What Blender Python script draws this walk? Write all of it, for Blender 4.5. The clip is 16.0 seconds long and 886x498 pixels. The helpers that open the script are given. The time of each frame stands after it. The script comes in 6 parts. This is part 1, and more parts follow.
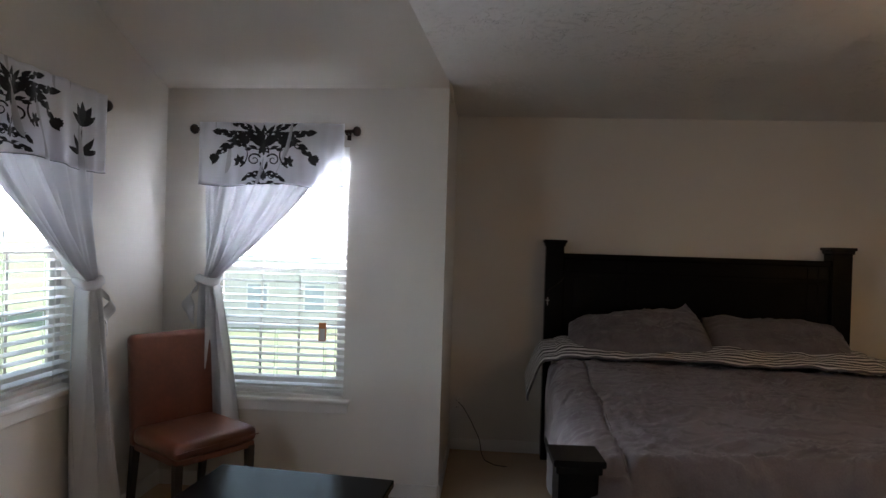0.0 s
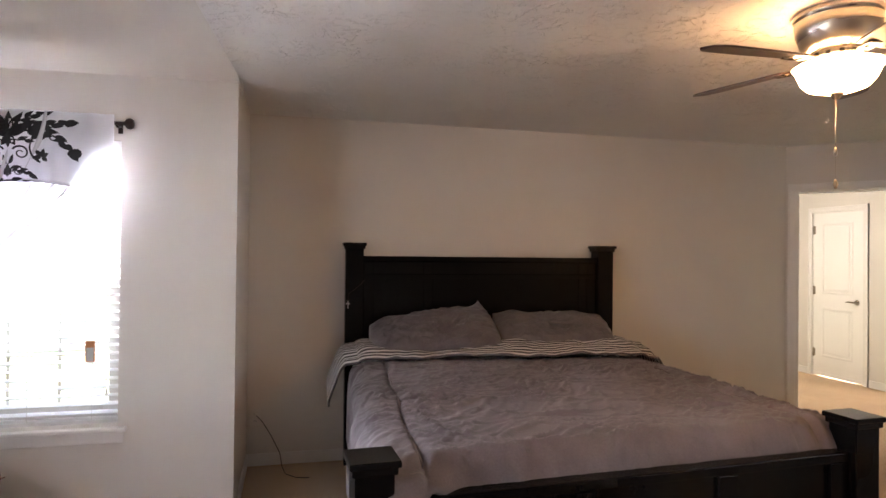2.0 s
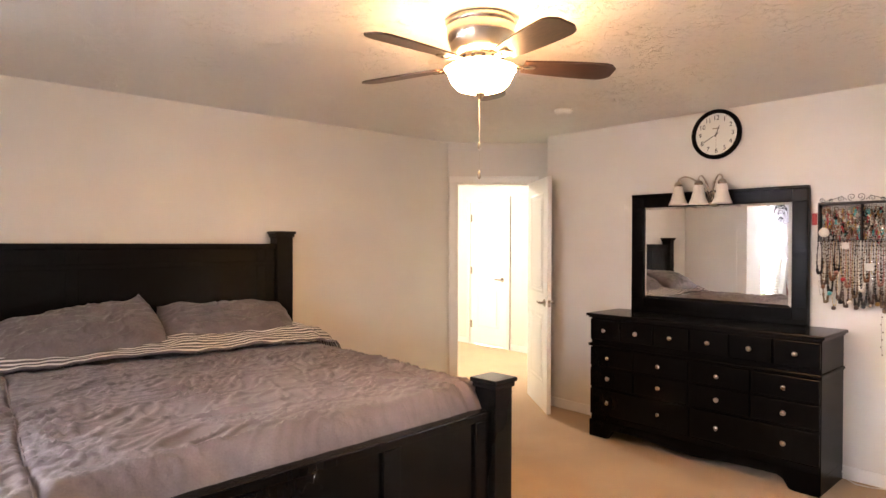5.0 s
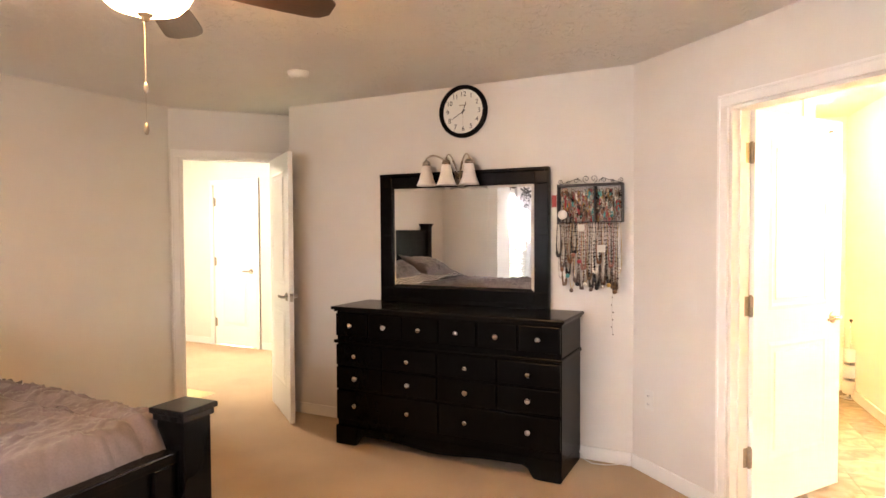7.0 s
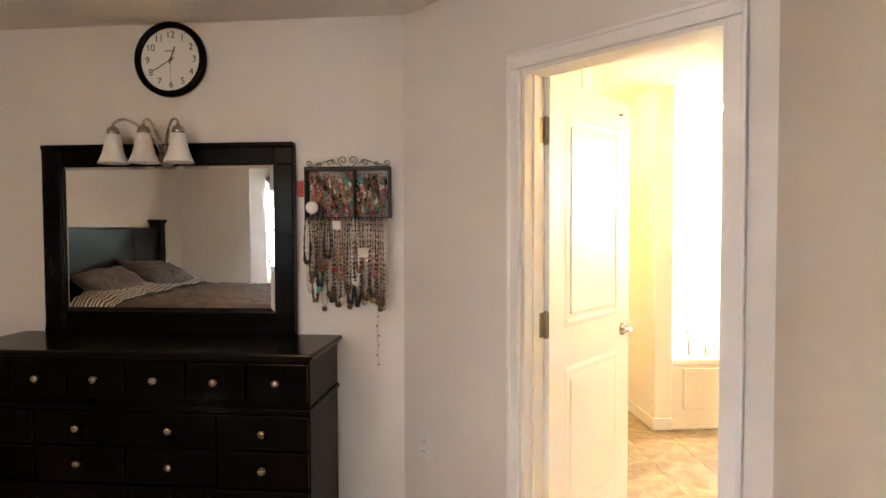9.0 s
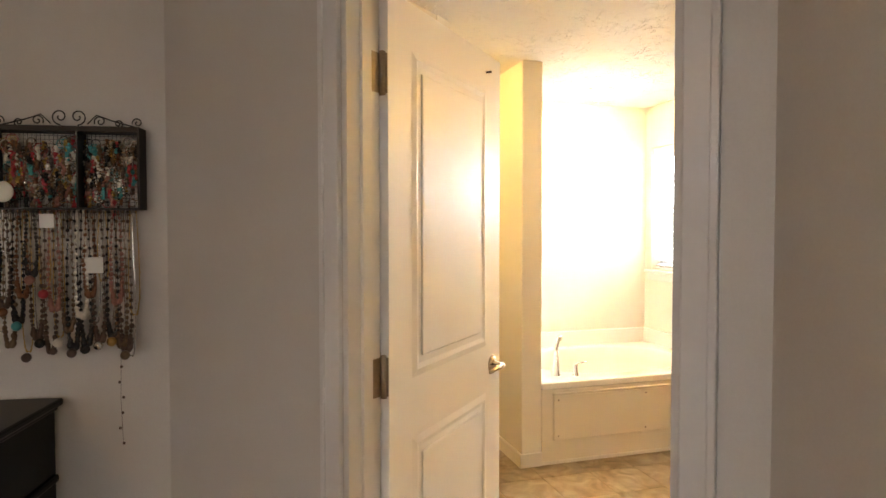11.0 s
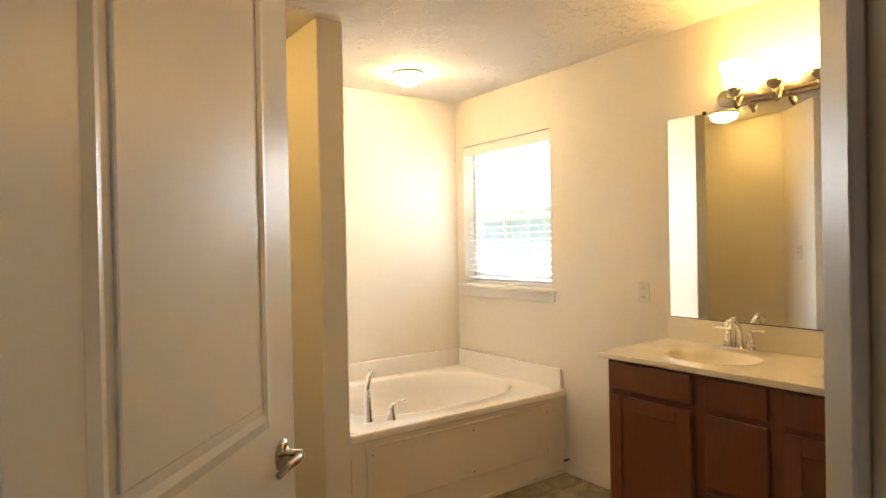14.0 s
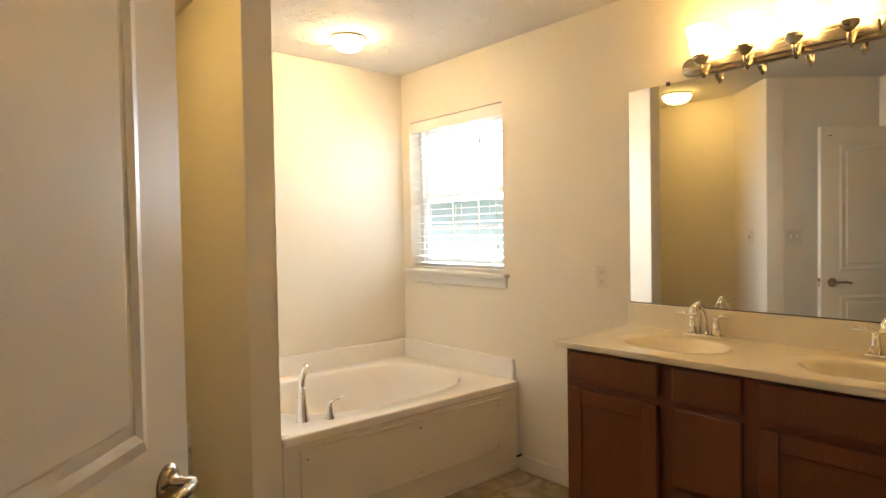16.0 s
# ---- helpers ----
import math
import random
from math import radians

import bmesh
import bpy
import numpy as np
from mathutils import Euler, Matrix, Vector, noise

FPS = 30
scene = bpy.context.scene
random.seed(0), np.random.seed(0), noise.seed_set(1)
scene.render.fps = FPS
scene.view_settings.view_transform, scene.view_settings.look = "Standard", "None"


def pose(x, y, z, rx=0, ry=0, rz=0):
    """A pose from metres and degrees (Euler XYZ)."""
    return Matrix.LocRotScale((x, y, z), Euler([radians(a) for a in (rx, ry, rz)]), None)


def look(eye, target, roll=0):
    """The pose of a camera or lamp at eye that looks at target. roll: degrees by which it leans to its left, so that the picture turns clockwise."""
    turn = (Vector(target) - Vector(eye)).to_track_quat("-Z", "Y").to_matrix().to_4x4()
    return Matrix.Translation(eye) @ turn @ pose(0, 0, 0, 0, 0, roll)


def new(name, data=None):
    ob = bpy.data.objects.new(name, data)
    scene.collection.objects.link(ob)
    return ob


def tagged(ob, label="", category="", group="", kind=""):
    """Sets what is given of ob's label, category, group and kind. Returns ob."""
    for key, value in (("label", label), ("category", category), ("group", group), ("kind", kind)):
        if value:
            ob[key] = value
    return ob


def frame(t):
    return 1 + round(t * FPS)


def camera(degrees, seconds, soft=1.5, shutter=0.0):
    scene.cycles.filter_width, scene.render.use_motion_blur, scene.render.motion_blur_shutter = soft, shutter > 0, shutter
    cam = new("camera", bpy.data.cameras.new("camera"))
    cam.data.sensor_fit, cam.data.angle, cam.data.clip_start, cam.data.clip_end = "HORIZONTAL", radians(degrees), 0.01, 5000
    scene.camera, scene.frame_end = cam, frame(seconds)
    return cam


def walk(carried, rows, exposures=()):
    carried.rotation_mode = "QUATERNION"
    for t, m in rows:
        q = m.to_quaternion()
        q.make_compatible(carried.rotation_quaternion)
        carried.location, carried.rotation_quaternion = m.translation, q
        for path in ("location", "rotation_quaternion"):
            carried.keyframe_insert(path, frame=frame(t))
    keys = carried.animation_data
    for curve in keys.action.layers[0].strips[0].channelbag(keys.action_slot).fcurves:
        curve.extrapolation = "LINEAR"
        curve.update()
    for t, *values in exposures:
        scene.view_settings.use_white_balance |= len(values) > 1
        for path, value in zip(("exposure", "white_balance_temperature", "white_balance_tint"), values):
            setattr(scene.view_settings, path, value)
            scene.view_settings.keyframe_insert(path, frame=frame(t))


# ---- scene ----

cam = camera(72.0, 16.0)
PATH = [
    (0, (0.301, 0.193, 1.496), (0.151, 2.187, 1.482), 1.7),
    (0.5, (0.311, 0.206, 1.491), (0.333, 2.206, 1.494), 1.7),
    (1, (0.331, 0.216, 1.483), (0.503, 2.208, 1.498), 1.4),
    (1.5, (0.338, 0.226, 1.476), (0.665, 2.199, 1.499), 0.9),
    (2, (0.349, 0.236, 1.482), (0.825, 2.178, 1.498), 0.6),
    (2.5, (0.363, 0.247, 1.481), (0.995, 2.144, 1.492), 0.5),
    (3, (0.369, 0.25, 1.485), (1.158, 2.087, 1.496), 0.6),
    (3.5, (0.371, 0.261, 1.484), (1.302, 2.032, 1.494), 0.7),
    (6, (0.739, 0.38, 1.468), (2.321, 1.603, 1.421), -0.3),
    (6.5, (0.916, 0.437, 1.466), (2.602, 1.511, 1.411), -0.4),
    (7, (1.11, 0.492, 1.447), (2.894, 1.395, 1.388), -0.3),
    (7.5, (1.366, 0.576, 1.445), (3.239, 1.275, 1.383), -0.3),
    (8, (1.565, 0.635, 1.441), (3.502, 1.13, 1.375), -0.3),
    (8.5, (1.845, 0.648, 1.451), (3.814, 0.991, 1.378), -0.3),
    (9, (2.086, 0.663, 1.449), (4.075, 0.859, 1.379), -0.2),
    (9.5, (2.323, 0.654, 1.457), (4.321, 0.705, 1.381), -0.2),
    (12, (3.356, 0.480, 1.413), (5.287, -0.039, 1.384), -0.3),
    (12.5, (3.513, 0.457, 1.405), (5.397, -0.214, 1.392), -0.6),
    (13, (3.623, 0.434, 1.401), (5.469, -0.336, 1.394), -0.7),
    (13.5, (3.706, 0.405, 1.395), (5.517, -0.445, 1.392), -0.9),
    (14, (3.799, 0.362, 1.394), (5.579, -0.550, 1.379), -1.1),
    (14.5, (3.889, 0.320, 1.384), (5.646, -0.636, 1.371), -1.1),
    (15, (3.959, 0.284, 1.371), (5.689, -0.719, 1.350), -1.0),
    (15.5, (4.021, 0.256, 1.358), (5.726, -0.789, 1.323), -0.9),
    (16, (4.047, 0.220, 1.351), (5.740, -0.842, 1.298), -1.0),
]
walk(cam, [(t, look(eye, target, roll)) for t, eye, target, roll in PATH],
     [(0, 1.55, 6150, 9), (0.5, 1.8, 6200, 11), (1.0, 2.1, 6300, 14), (1.5, 2.52, 6450, 16), (2.0, 2.95, 6600, 18), (2.5, 3.35, 6700, 19),
      (3.0, 3.66, 6800, 19), (3.5, 3.95, 6850, 18), (6.0, 4.1, 6900, 18), (7.0, 4.06, 7200, 17), (8.0, 3.8, 7180, 13), (9.0, 3.2, 6950, 11),
      (9.5, 2.95, 6900, 11), (12.0, 1.4, 7450, 12), (12.5, 1.2, 7430, 12), (14.0, 0.85, 7350, 12), (16.0, 0.68, 7150, 12)])

# the bathroom is laid out square in its own axes, which stand askew to the bedroom's
BATH = pose(5.79, -1.925, 0, 0, 0, 8.5) @ pose(-5.79, 1.925, 0)
BX, BY = 7.787, -2.106


def bath(x, y):
    p = BATH @ Vector((x, y, 0))
    return (p.x, p.y)


# ---- world, sun and large lights ----
world = bpy.data.worlds.new("world")
scene.world = world
world.use_nodes = True
wn = world.node_tree
sky = wn.nodes.new("ShaderNodeTexSky")
sky.sky_type = "NISHITA"
sky.sun_disc = False
sky.sun_elevation = radians(43)
sky.sun_rotation = radians(69)
sky.air_density = 1.6
sky.dust_density = 3.0
wn.nodes["Background"].inputs["Strength"].default_value = 0.15
wn.links.new(sky.outputs["Color"], wn.nodes["Background"].inputs["Color"])


def lamp(name, kind, power, colour, m, size=0.1, size_y=None, angle=None):
    data = bpy.data.lights.new(name, kind)
    data.energy = power
    data.color = colour
    if kind == "AREA":
        data.shape = "RECTANGLE"
        data.size, data.size_y = size, size_y or size
    elif kind == "POINT":
        data.shadow_soft_size = size
    elif kind == "SUN":
        data.angle = radians(angle)
    ob = new(name, data)
    ob.matrix_world = m
    return ob


lamp("sun", "SUN", 5.0, (1.0, 0.95, 0.88), look((9, 3.5, 9), (0, 0, 0)), angle=12)
DAY = (0.902, 0.941, 1.060)
NORTHSKY = (0.74, 0.87, 1.0)
lamp("sky_light_nook", "AREA", 28, DAY, look((-1.06, 4.02, 1.74), (-0.90, 2.0, 1.95)), 1.10, 0.70)
lamp("sky_light_west", "AREA", 20, DAY, look((-1.95, 2.78, 1.78), (0.2, 2.6, 1.95)), 1.25, 0.64)
lamp("sky_light_bath", "AREA", 165, NORTHSKY, BATH @ look((8.0, -2.95, 2.13), (7.26, 0.0, 0.9)), 2.4, 1.1)
# added fill from an invented west window out of view, to brighten the nook
lamp("sky_light_rear", "AREA", 3.5, DAY, look((-1.84, 1.30, 1.42), (0.3, 1.75, 1.1)), 0.88, 1.2)

# ---- materials ----


def nodes_of(name):
    m = bpy.data.materials.new(name)
    m.use_nodes = True
    return m, m.node_tree, m.node_tree.nodes["Principled BSDF"]


def surface(name, colour, rough=0.5, metal=0.0, grain=60.0, vary=0.06, bump=0.0, bump_scale=None,
            stain=0.05, stain_scale=1.7, stretch=(1, 1, 1), coat=0.0, rough_vary=0.08, sheen=0.0, spec=0.5):
    """A plain surface with fine grain, broad uneven tone and relief, in metres."""
    m, t, b = nodes_of(name)
    co = t.nodes.new("ShaderNodeTexCoord")
    mp = t.nodes.new("ShaderNodeMapping")
    mp.inputs["Scale"].default_value = stretch
    t.links.new(co.outputs["Object"], mp.inputs["Vector"])
    n1 = t.nodes.new("ShaderNodeTexNoise")
    n1.inputs["Scale"].default_value = grain
    n1.inputs["Detail"].default_value = 6
    n2 = t.nodes.new("ShaderNodeTexNoise")
    n2.inputs["Scale"].default_value = stain_scale
    n2.inputs["Detail"].default_value = 3
    for n in (n1, n2):
        t.links.new(mp.outputs["Vector"], n.inputs["Vector"])
    h = t.nodes.new("ShaderNodeHueSaturation")
    h.inputs["Color"].default_value = (*colour, 1)
    v1 = t.nodes.new("ShaderNodeMapRange")
    v1.inputs["From Min"].default_value, v1.inputs["From Max"].default_value = 0.3, 0.7
    v1.inputs["To Min"].default_value, v1.inputs["To Max"].default_value = 1 - vary, 1 + vary
    v2 = t.nodes.new("ShaderNodeMapRange")
    v2.inputs["From Min"].default_value, v2.inputs["From Max"].default_value = 0.3, 0.7
    v2.inputs["To Min"].default_value, v2.inputs["To Max"].default_value = 1 - stain, 1 + stain
    mul = t.nodes.new("ShaderNodeMath")
    mul.operation = "MULTIPLY"
    t.links.new(n1.outputs["Fac"], v1.inputs["Value"])
    t.links.new(n2.outputs["Fac"], v2.inputs["Value"])
    t.links.new(v1.outputs["Result"], mul.inputs[0])
    t.links.new(v2.outputs["Result"], mul.inputs[1])
    t.links.new(mul.outputs["Value"], h.inputs["Value"])
    t.links.new(h.outputs["Color"], b.inputs["Base Color"])
    r = t.nodes.new("ShaderNodeMapRange")
    r.inputs["To Min"].default_value = max(0.02, rough - rough_vary)
    r.inputs["To Max"].default_value = min(1, rough + rough_vary)
    t.links.new(n2.outputs["Fac"], r.inputs["Value"])
    t.links.new(r.outputs["Result"], b.inputs["Roughness"])
    b.inputs["Metallic"].default_value = metal
    b.inputs["Coat Weight"].default_value = coat
    b.inputs["Sheen Weight"].default_value = sheen
    b.inputs["Specular IOR Level"].default_value = spec
    if bump:
        n3 = n1
        if bump_scale:
            n3 = t.nodes.new("ShaderNodeTexNoise")
            n3.inputs["Scale"].default_value = bump_scale
            n3.inputs["Detail"].default_value = 5
            t.links.new(mp.outputs["Vector"], n3.inputs["Vector"])
        bp = t.nodes.new("ShaderNodeBump")
        bp.inputs["Strength"].default_value = min(1.0, bump)
        bp.inputs["Distance"].default_value = 0.004
        t.links.new(n3.outputs["Fac"], bp.inputs["Height"])
        t.links.new(bp.outputs["Normal"], b.inputs["Normal"])
    return m


WALL = surface("wall_paint", (0.63, 0.595, 0.545), 0.65, grain=220, vary=0.02, bump=0.12, bump_scale=140, stain=0.03)
BATHWALL = surface("bath_wall_paint", (0.74, 0.70, 0.62), 0.55, grain=220, vary=0.02, bump=0.12, bump_scale=140, stain=0.02)
WHITE = surface("white_trim_paint", (0.72, 0.70, 0.67), 0.38, grain=90, vary=0.015, bump=0.05, stain=0.025)
DOORP = surface("white_door_paint", (0.78, 0.765, 0.74), 0.34, grain=120, vary=0.008, bump=0.03, bump_scale=160, stain=0.02)
CARPET = surface("beige_carpet", (0.43, 0.30, 0.175), 0.95, grain=260, vary=0.22, bump=1.0, bump_scale=330, stain=0.10, stain_scale=2.3, sheen=0.2)
BLACK = surface("black_painted_wood", (0.0028, 0.0025, 0.0025), 0.26, grain=30, vary=0.08, bump=0.012, stretch=(1, 1, 0.4), stain=0.08, spec=0.075, rough_vary=0.04)
GLOSSBLACK = surface("polished_black_top", (0.006, 0.0055, 0.0055), 0.20, grain=30, vary=0.2, stretch=(0.2, 1, 1), stain=0.2, spec=0.10)
BLACKM = surface("black_metal", (0.02, 0.019, 0.018), 0.45, metal=0.6, grain=80, vary=0.1)
LEATHER = surface("russet_leather", (0.125, 0.034, 0.016), 0.38, grain=45, vary=0.10, bump=0.35, bump_scale=170, stain=0.18, stain_scale=6)
DARKWOOD = surface("dark_leg_wood", (0.018, 0.011, 0.008), 0.35, grain=40, vary=0.15)
NICKEL = surface("brushed_nickel", (0.42, 0.37, 0.31), 0.27, metal=1.0, grain=160, vary=0.04, stretch=(1, 1, 8))
SHINY = surface("chrome", (0.80, 0.80, 0.80), 0.09, metal=1.0, grain=40, vary=0.02, rough_vary=0.03)
BRONZE = surface("bronze_rod", (0.045, 0.032, 0.026), 0.35, metal=0.8, grain=80, vary=0.1)
BRASS = surface("aged_hinge_steel", (0.33, 0.28, 0.22), 0.35, metal=1.0, grain=120, vary=0.08)
BLADE = surface("walnut_fan_blade", (0.055, 0.026, 0.015), 0.38, grain=22, vary=0.25, stretch=(1, 8, 8), stain=0.15)
CHERRY = surface("cherry_cabinet_wood", (0.155, 0.048, 0.019), 0.36, grain=26, vary=0.12, bump=0.06, stretch=(6, 6, 0.5), stain=0.12, coat=0.2)
MARBLE = surface("cream_cultured_marble", (0.77, 0.72, 0.62), 0.16, grain=9, vary=0.02, stain=0.025, stain_scale=3, coat=0.3)
ACRYL = surface("white_tub_acrylic", (0.83, 0.81, 0.78), 0.15, grain=30, vary=0.008, stain=0.012, coat=0.4)
PLASTIC = surface("white_plastic", (0.64, 0.62, 0.58), 0.35, grain=60, vary=0.01)
BLIND = surface("white_blind_slat", (0.80, 0.80, 0.79), 0.45, grain=60, vary=0.015)
GREY = surface("grey_velvet_comforter", (0.098, 0.080, 0.086), 0.75, grain=140, vary=0.10, bump=0.35, bump_scale=110, stain=0.20, stain_scale=9, sheen=0.2)
PILLOW = surface("grey_velvet_pillow", (0.100, 0.085, 0.088), 0.8, grain=90, vary=0.12, bump=0.4, bump_scale=90, stain=0.2, stain_scale=9, sheen=0.2)
SHEETW = surface("white_bed_sheet", (0.70, 0.69, 0.67), 0.8, grain=120, vary=0.03, bump=0.3, bump_scale=60)
CORD = surface("white_cord", (0.68, 0.66, 0.62), 0.5, grain=60, vary=0.02)
GROUT = surface("bath_floor_grout", (0.27, 0.22, 0.16), 0.8, grain=120, vary=0.12)
CLOCKFACE = surface("ivory_clock_face", (0.70, 0.69, 0.63), 0.5, grain=60, vary=0.015)
DAMASK = surface("black_flocked_print", (0.012, 0.012, 0.014), 0.85, grain=120, vary=0.2, sheen=0.3)
REDCARD = surface("red_card", (0.35, 0.03, 0.03), 0.6, grain=60, vary=0.05)
ORANGE = surface("orange_label", (0.62, 0.25, 0.10), 0.6, grain=60, vary=0.05)
GRASS = surface("lawn", (0.19, 0.23, 0.13), 0.9, grain=5, vary=0.3, stain=0.2, stain_scale=0.15)
LEAF = surface("tree_leaf", (0.11, 0.17, 0.06), 0.7, grain=3, vary=0.3)
BARK = surface("bark", (0.09, 0.065, 0.045), 0.9, grain=12, vary=0.3, bump=0.5)
SIDING = surface("pale_siding", (0.62, 0.60, 0.56), 0.7, grain=30, vary=0.04)
ROOF = surface("grey_shingle", (0.12, 0.115, 0.11), 0.9, grain=20, vary=0.2)
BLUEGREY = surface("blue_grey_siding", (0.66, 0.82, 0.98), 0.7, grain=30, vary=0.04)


def ceiling_material():
    """Stomped drywall texture: soft raised blots with fine ridges."""
    m, t, b = nodes_of("stomped_ceiling_paint")
    co = t.nodes.new("ShaderNodeTexCoord")
    w = t.nodes.new("ShaderNodeTexNoise")
    w.inputs["Scale"].default_value = 9
    w.inputs["Detail"].default_value = 2
    mix = t.nodes.new("ShaderNodeVectorMath")
    mix.operation = "MULTIPLY_ADD"
    mix.inputs[1].default_value = (0.10, 0.10, 0.10)
    v = t.nodes.new("ShaderNodeTexNoise")
    v.inputs["Scale"].default_value = 30
    v.inputs["Detail"].default_value = 5
    v.inputs["Roughness"].default_value = 0.65
    t.links.new(co.outputs["Object"], w.inputs["Vector"])
    t.links.new(w.outputs["Color"], mix.inputs[0])
    t.links.new(co.outputs["Object"], mix.inputs[2])
    t.links.new(mix.outputs["Vector"], v.inputs["Vector"])
    r = t.nodes.new("ShaderNodeMapRange")
    r.inputs["From Min"].default_value, r.inputs["From Max"].default_value = 0.52, 0.66
    t.links.new(v.outputs["Fac"], r.inputs["Value"])
    # blots gathered in clusters, as a stomp brush leaves them
    c = t.nodes.new("ShaderNodeTexNoise")
    c.inputs["Scale"].default_value = 4.5
    c.inputs["Detail"].default_value = 2
    t.links.new(co.outputs["Object"], c.inputs["Vector"])
    cr = t.nodes.new("ShaderNodeMapRange")
    cr.inputs["From Min"].default_value, cr.inputs["From Max"].default_value = 0.40, 0.62
    cr.inputs["To Min"].default_value = 0.25
    t.links.new(c.outputs["Fac"], cr.inputs["Value"])
    mu = t.nodes.new("ShaderNodeMath")
    mu.operation = "MULTIPLY"
    t.links.new(r.outputs["Result"], mu.inputs[0])
    t.links.new(cr.outputs["Result"], mu.inputs[1])
    bp = t.nodes.new("ShaderNodeBump")
    bp.inputs["Strength"].default_value = 1.0
    bp.inputs["Distance"].default_value = 0.0065
    t.links.new(mu.outputs["Value"], bp.inputs["Height"])
    t.links.new(bp.outputs["Normal"], b.inputs["Normal"])
    b.inputs["Base Color"].default_value = (0.70, 0.68, 0.65, 1)
    b.inputs["Roughness"].default_value = 0.75
    return m


CEIL = ceiling_material()


def sheer_material(name, through_light):
    m, t, b = nodes_of(name)
    out = t.nodes["Material Output"]
    d = t.nodes.new("ShaderNodeBsdfDiffuse")
    d.inputs["Color"].default_value = (0.86, 0.86, 0.88, 1)
    tl = t.nodes.new("ShaderNodeBsdfTranslucent")
    tl.inputs["Color"].default_value = (through_light, through_light * 1.01, through_light * 1.08, 1)
    tr = t.nodes.new("ShaderNodeBsdfTransparent")
    w = t.nodes.new("ShaderNodeTexNoise")
    w.inputs["Scale"].default_value = 900
    m1 = t.nodes.new("ShaderNodeMixShader")
    m1.inputs["Fac"].default_value = 0.36
    m2 = t.nodes.new("ShaderNodeMixShader")
    rr = t.nodes.new("ShaderNodeMapRange")
    rr.inputs["To Min"].default_value, rr.inputs["To Max"].default_value = 0.04, 0.14
    t.links.new(w.outputs["Fac"], rr.inputs["Value"])
    t.links.new(rr.outputs["Result"], m2.inputs["Fac"])
    t.links.new(d.outputs["BSDF"], m1.inputs[1])
    t.links.new(tl.outputs["BSDF"], m1.inputs[2])
    t.links.new(m1.outputs["Shader"], m2.inputs[1])
    t.links.new(tr.outputs["BSDF"], m2.inputs[2])
    t.links.new(m2.outputs["Shader"], out.inputs["Surface"])
    return m


SHEER = sheer_material("white_sheer_voile", 0.92)
VOILE = sheer_material("white_gathered_voile", 0.16)


def glow(name, colour, power, face=(0.9, 0.88, 0.82)):
    m, t, b = nodes_of(name)
    b.inputs["Base Color"].default_value = (*face, 1)
    b.inputs["Roughness"].default_value = 0.35
    b.inputs["Emission Color"].default_value = (*colour, 1)
    b.inputs["Emission Strength"].default_value = power
    return m


WARM = (1.0, 0.58, 0.26)
FANBOWL = glow("lit_alabaster_bowl", WARM, 6.6)
VANGLOW = glow("lit_vanity_shade", (1.0, 0.61, 0.21), 14)
CEILGLOW = glow("lit_ceiling_dome", (1.0, 0.68, 0.31), 70)
ALCOVEGLOW = glow("lit_alcove_dome", (1.0, 0.64, 0.20), 22)
HALLGLOW = glow("lit_hall_dome", (1.0, 0.90, 0.78), 25)
FROST = surface("unlit_frosted_glass", (0.62, 0.60, 0.56), 0.35, grain=40, vary=0.03)


def clear_glass():
    m, t, b = nodes_of("window_glass")
    b.inputs["Base Color"].default_value = (1, 1, 1, 1)
    b.inputs["Roughness"].default_value = 0.0
    b.inputs["IOR"].default_value = 1.1
    b.inputs["Transmission Weight"].default_value = 1.0
    return m


GLASS = clear_glass()


def mirror_material():
    m, t, b = nodes_of("mirror_silver")
    b.inputs["Base Color"].default_value = (0.87, 0.88, 0.87, 1)
    b.inputs["Metallic"].default_value = 1.0
    b.inputs["Roughness"].default_value = 0.012
    return m


MIRROR = mirror_material()


def stripes_material():
    """Woven band: pale stripes on grey."""
    m, t, b = nodes_of("striped_cotton")
    co = t.nodes.new("ShaderNodeTexCoord")
    w = t.nodes.new("ShaderNodeTexWave")
    w.wave_type, w.bands_direction = "BANDS", "Y"
    w.inputs["Scale"].default_value = 3.7
    w.inputs["Distortion"].default_value = 0.25
    w.inputs["Detail"].default_value = 1.5
    w.inputs["Detail Scale"].default_value = 1.0
    t.links.new(co.outputs["UV"], w.inputs["Vector"])
    ra = t.nodes.new("ShaderNodeValToRGB")
    ra.color_ramp.elements[0].position, ra.color_ramp.elements[1].position = 0.52, 0.68
    ra.color_ramp.elements[0].color = (0.075, 0.066, 0.068, 1)
    ra.color_ramp.elements[1].color = (0.60, 0.58, 0.56, 1)
    t.links.new(w.outputs["Fac"], ra.inputs["Fac"])
    t.links.new(ra.outputs["Color"], b.inputs["Base Color"])
    b.inputs["Roughness"].default_value = 0.85
    n = t.nodes.new("ShaderNodeTexNoise")
    n.inputs["Scale"].default_value = 60
    t.links.new(co.outputs["Object"], n.inputs["Vector"])
    bp = t.nodes.new("ShaderNodeBump")
    bp.inputs["Strength"].default_value, bp.inputs["Distance"].default_value = 0.4, 0.004
    t.links.new(n.outputs["Fac"], bp.inputs["Height"])
    t.links.new(bp.outputs["Normal"], b.inputs["Normal"])
    return m


STRIPES = stripes_material()


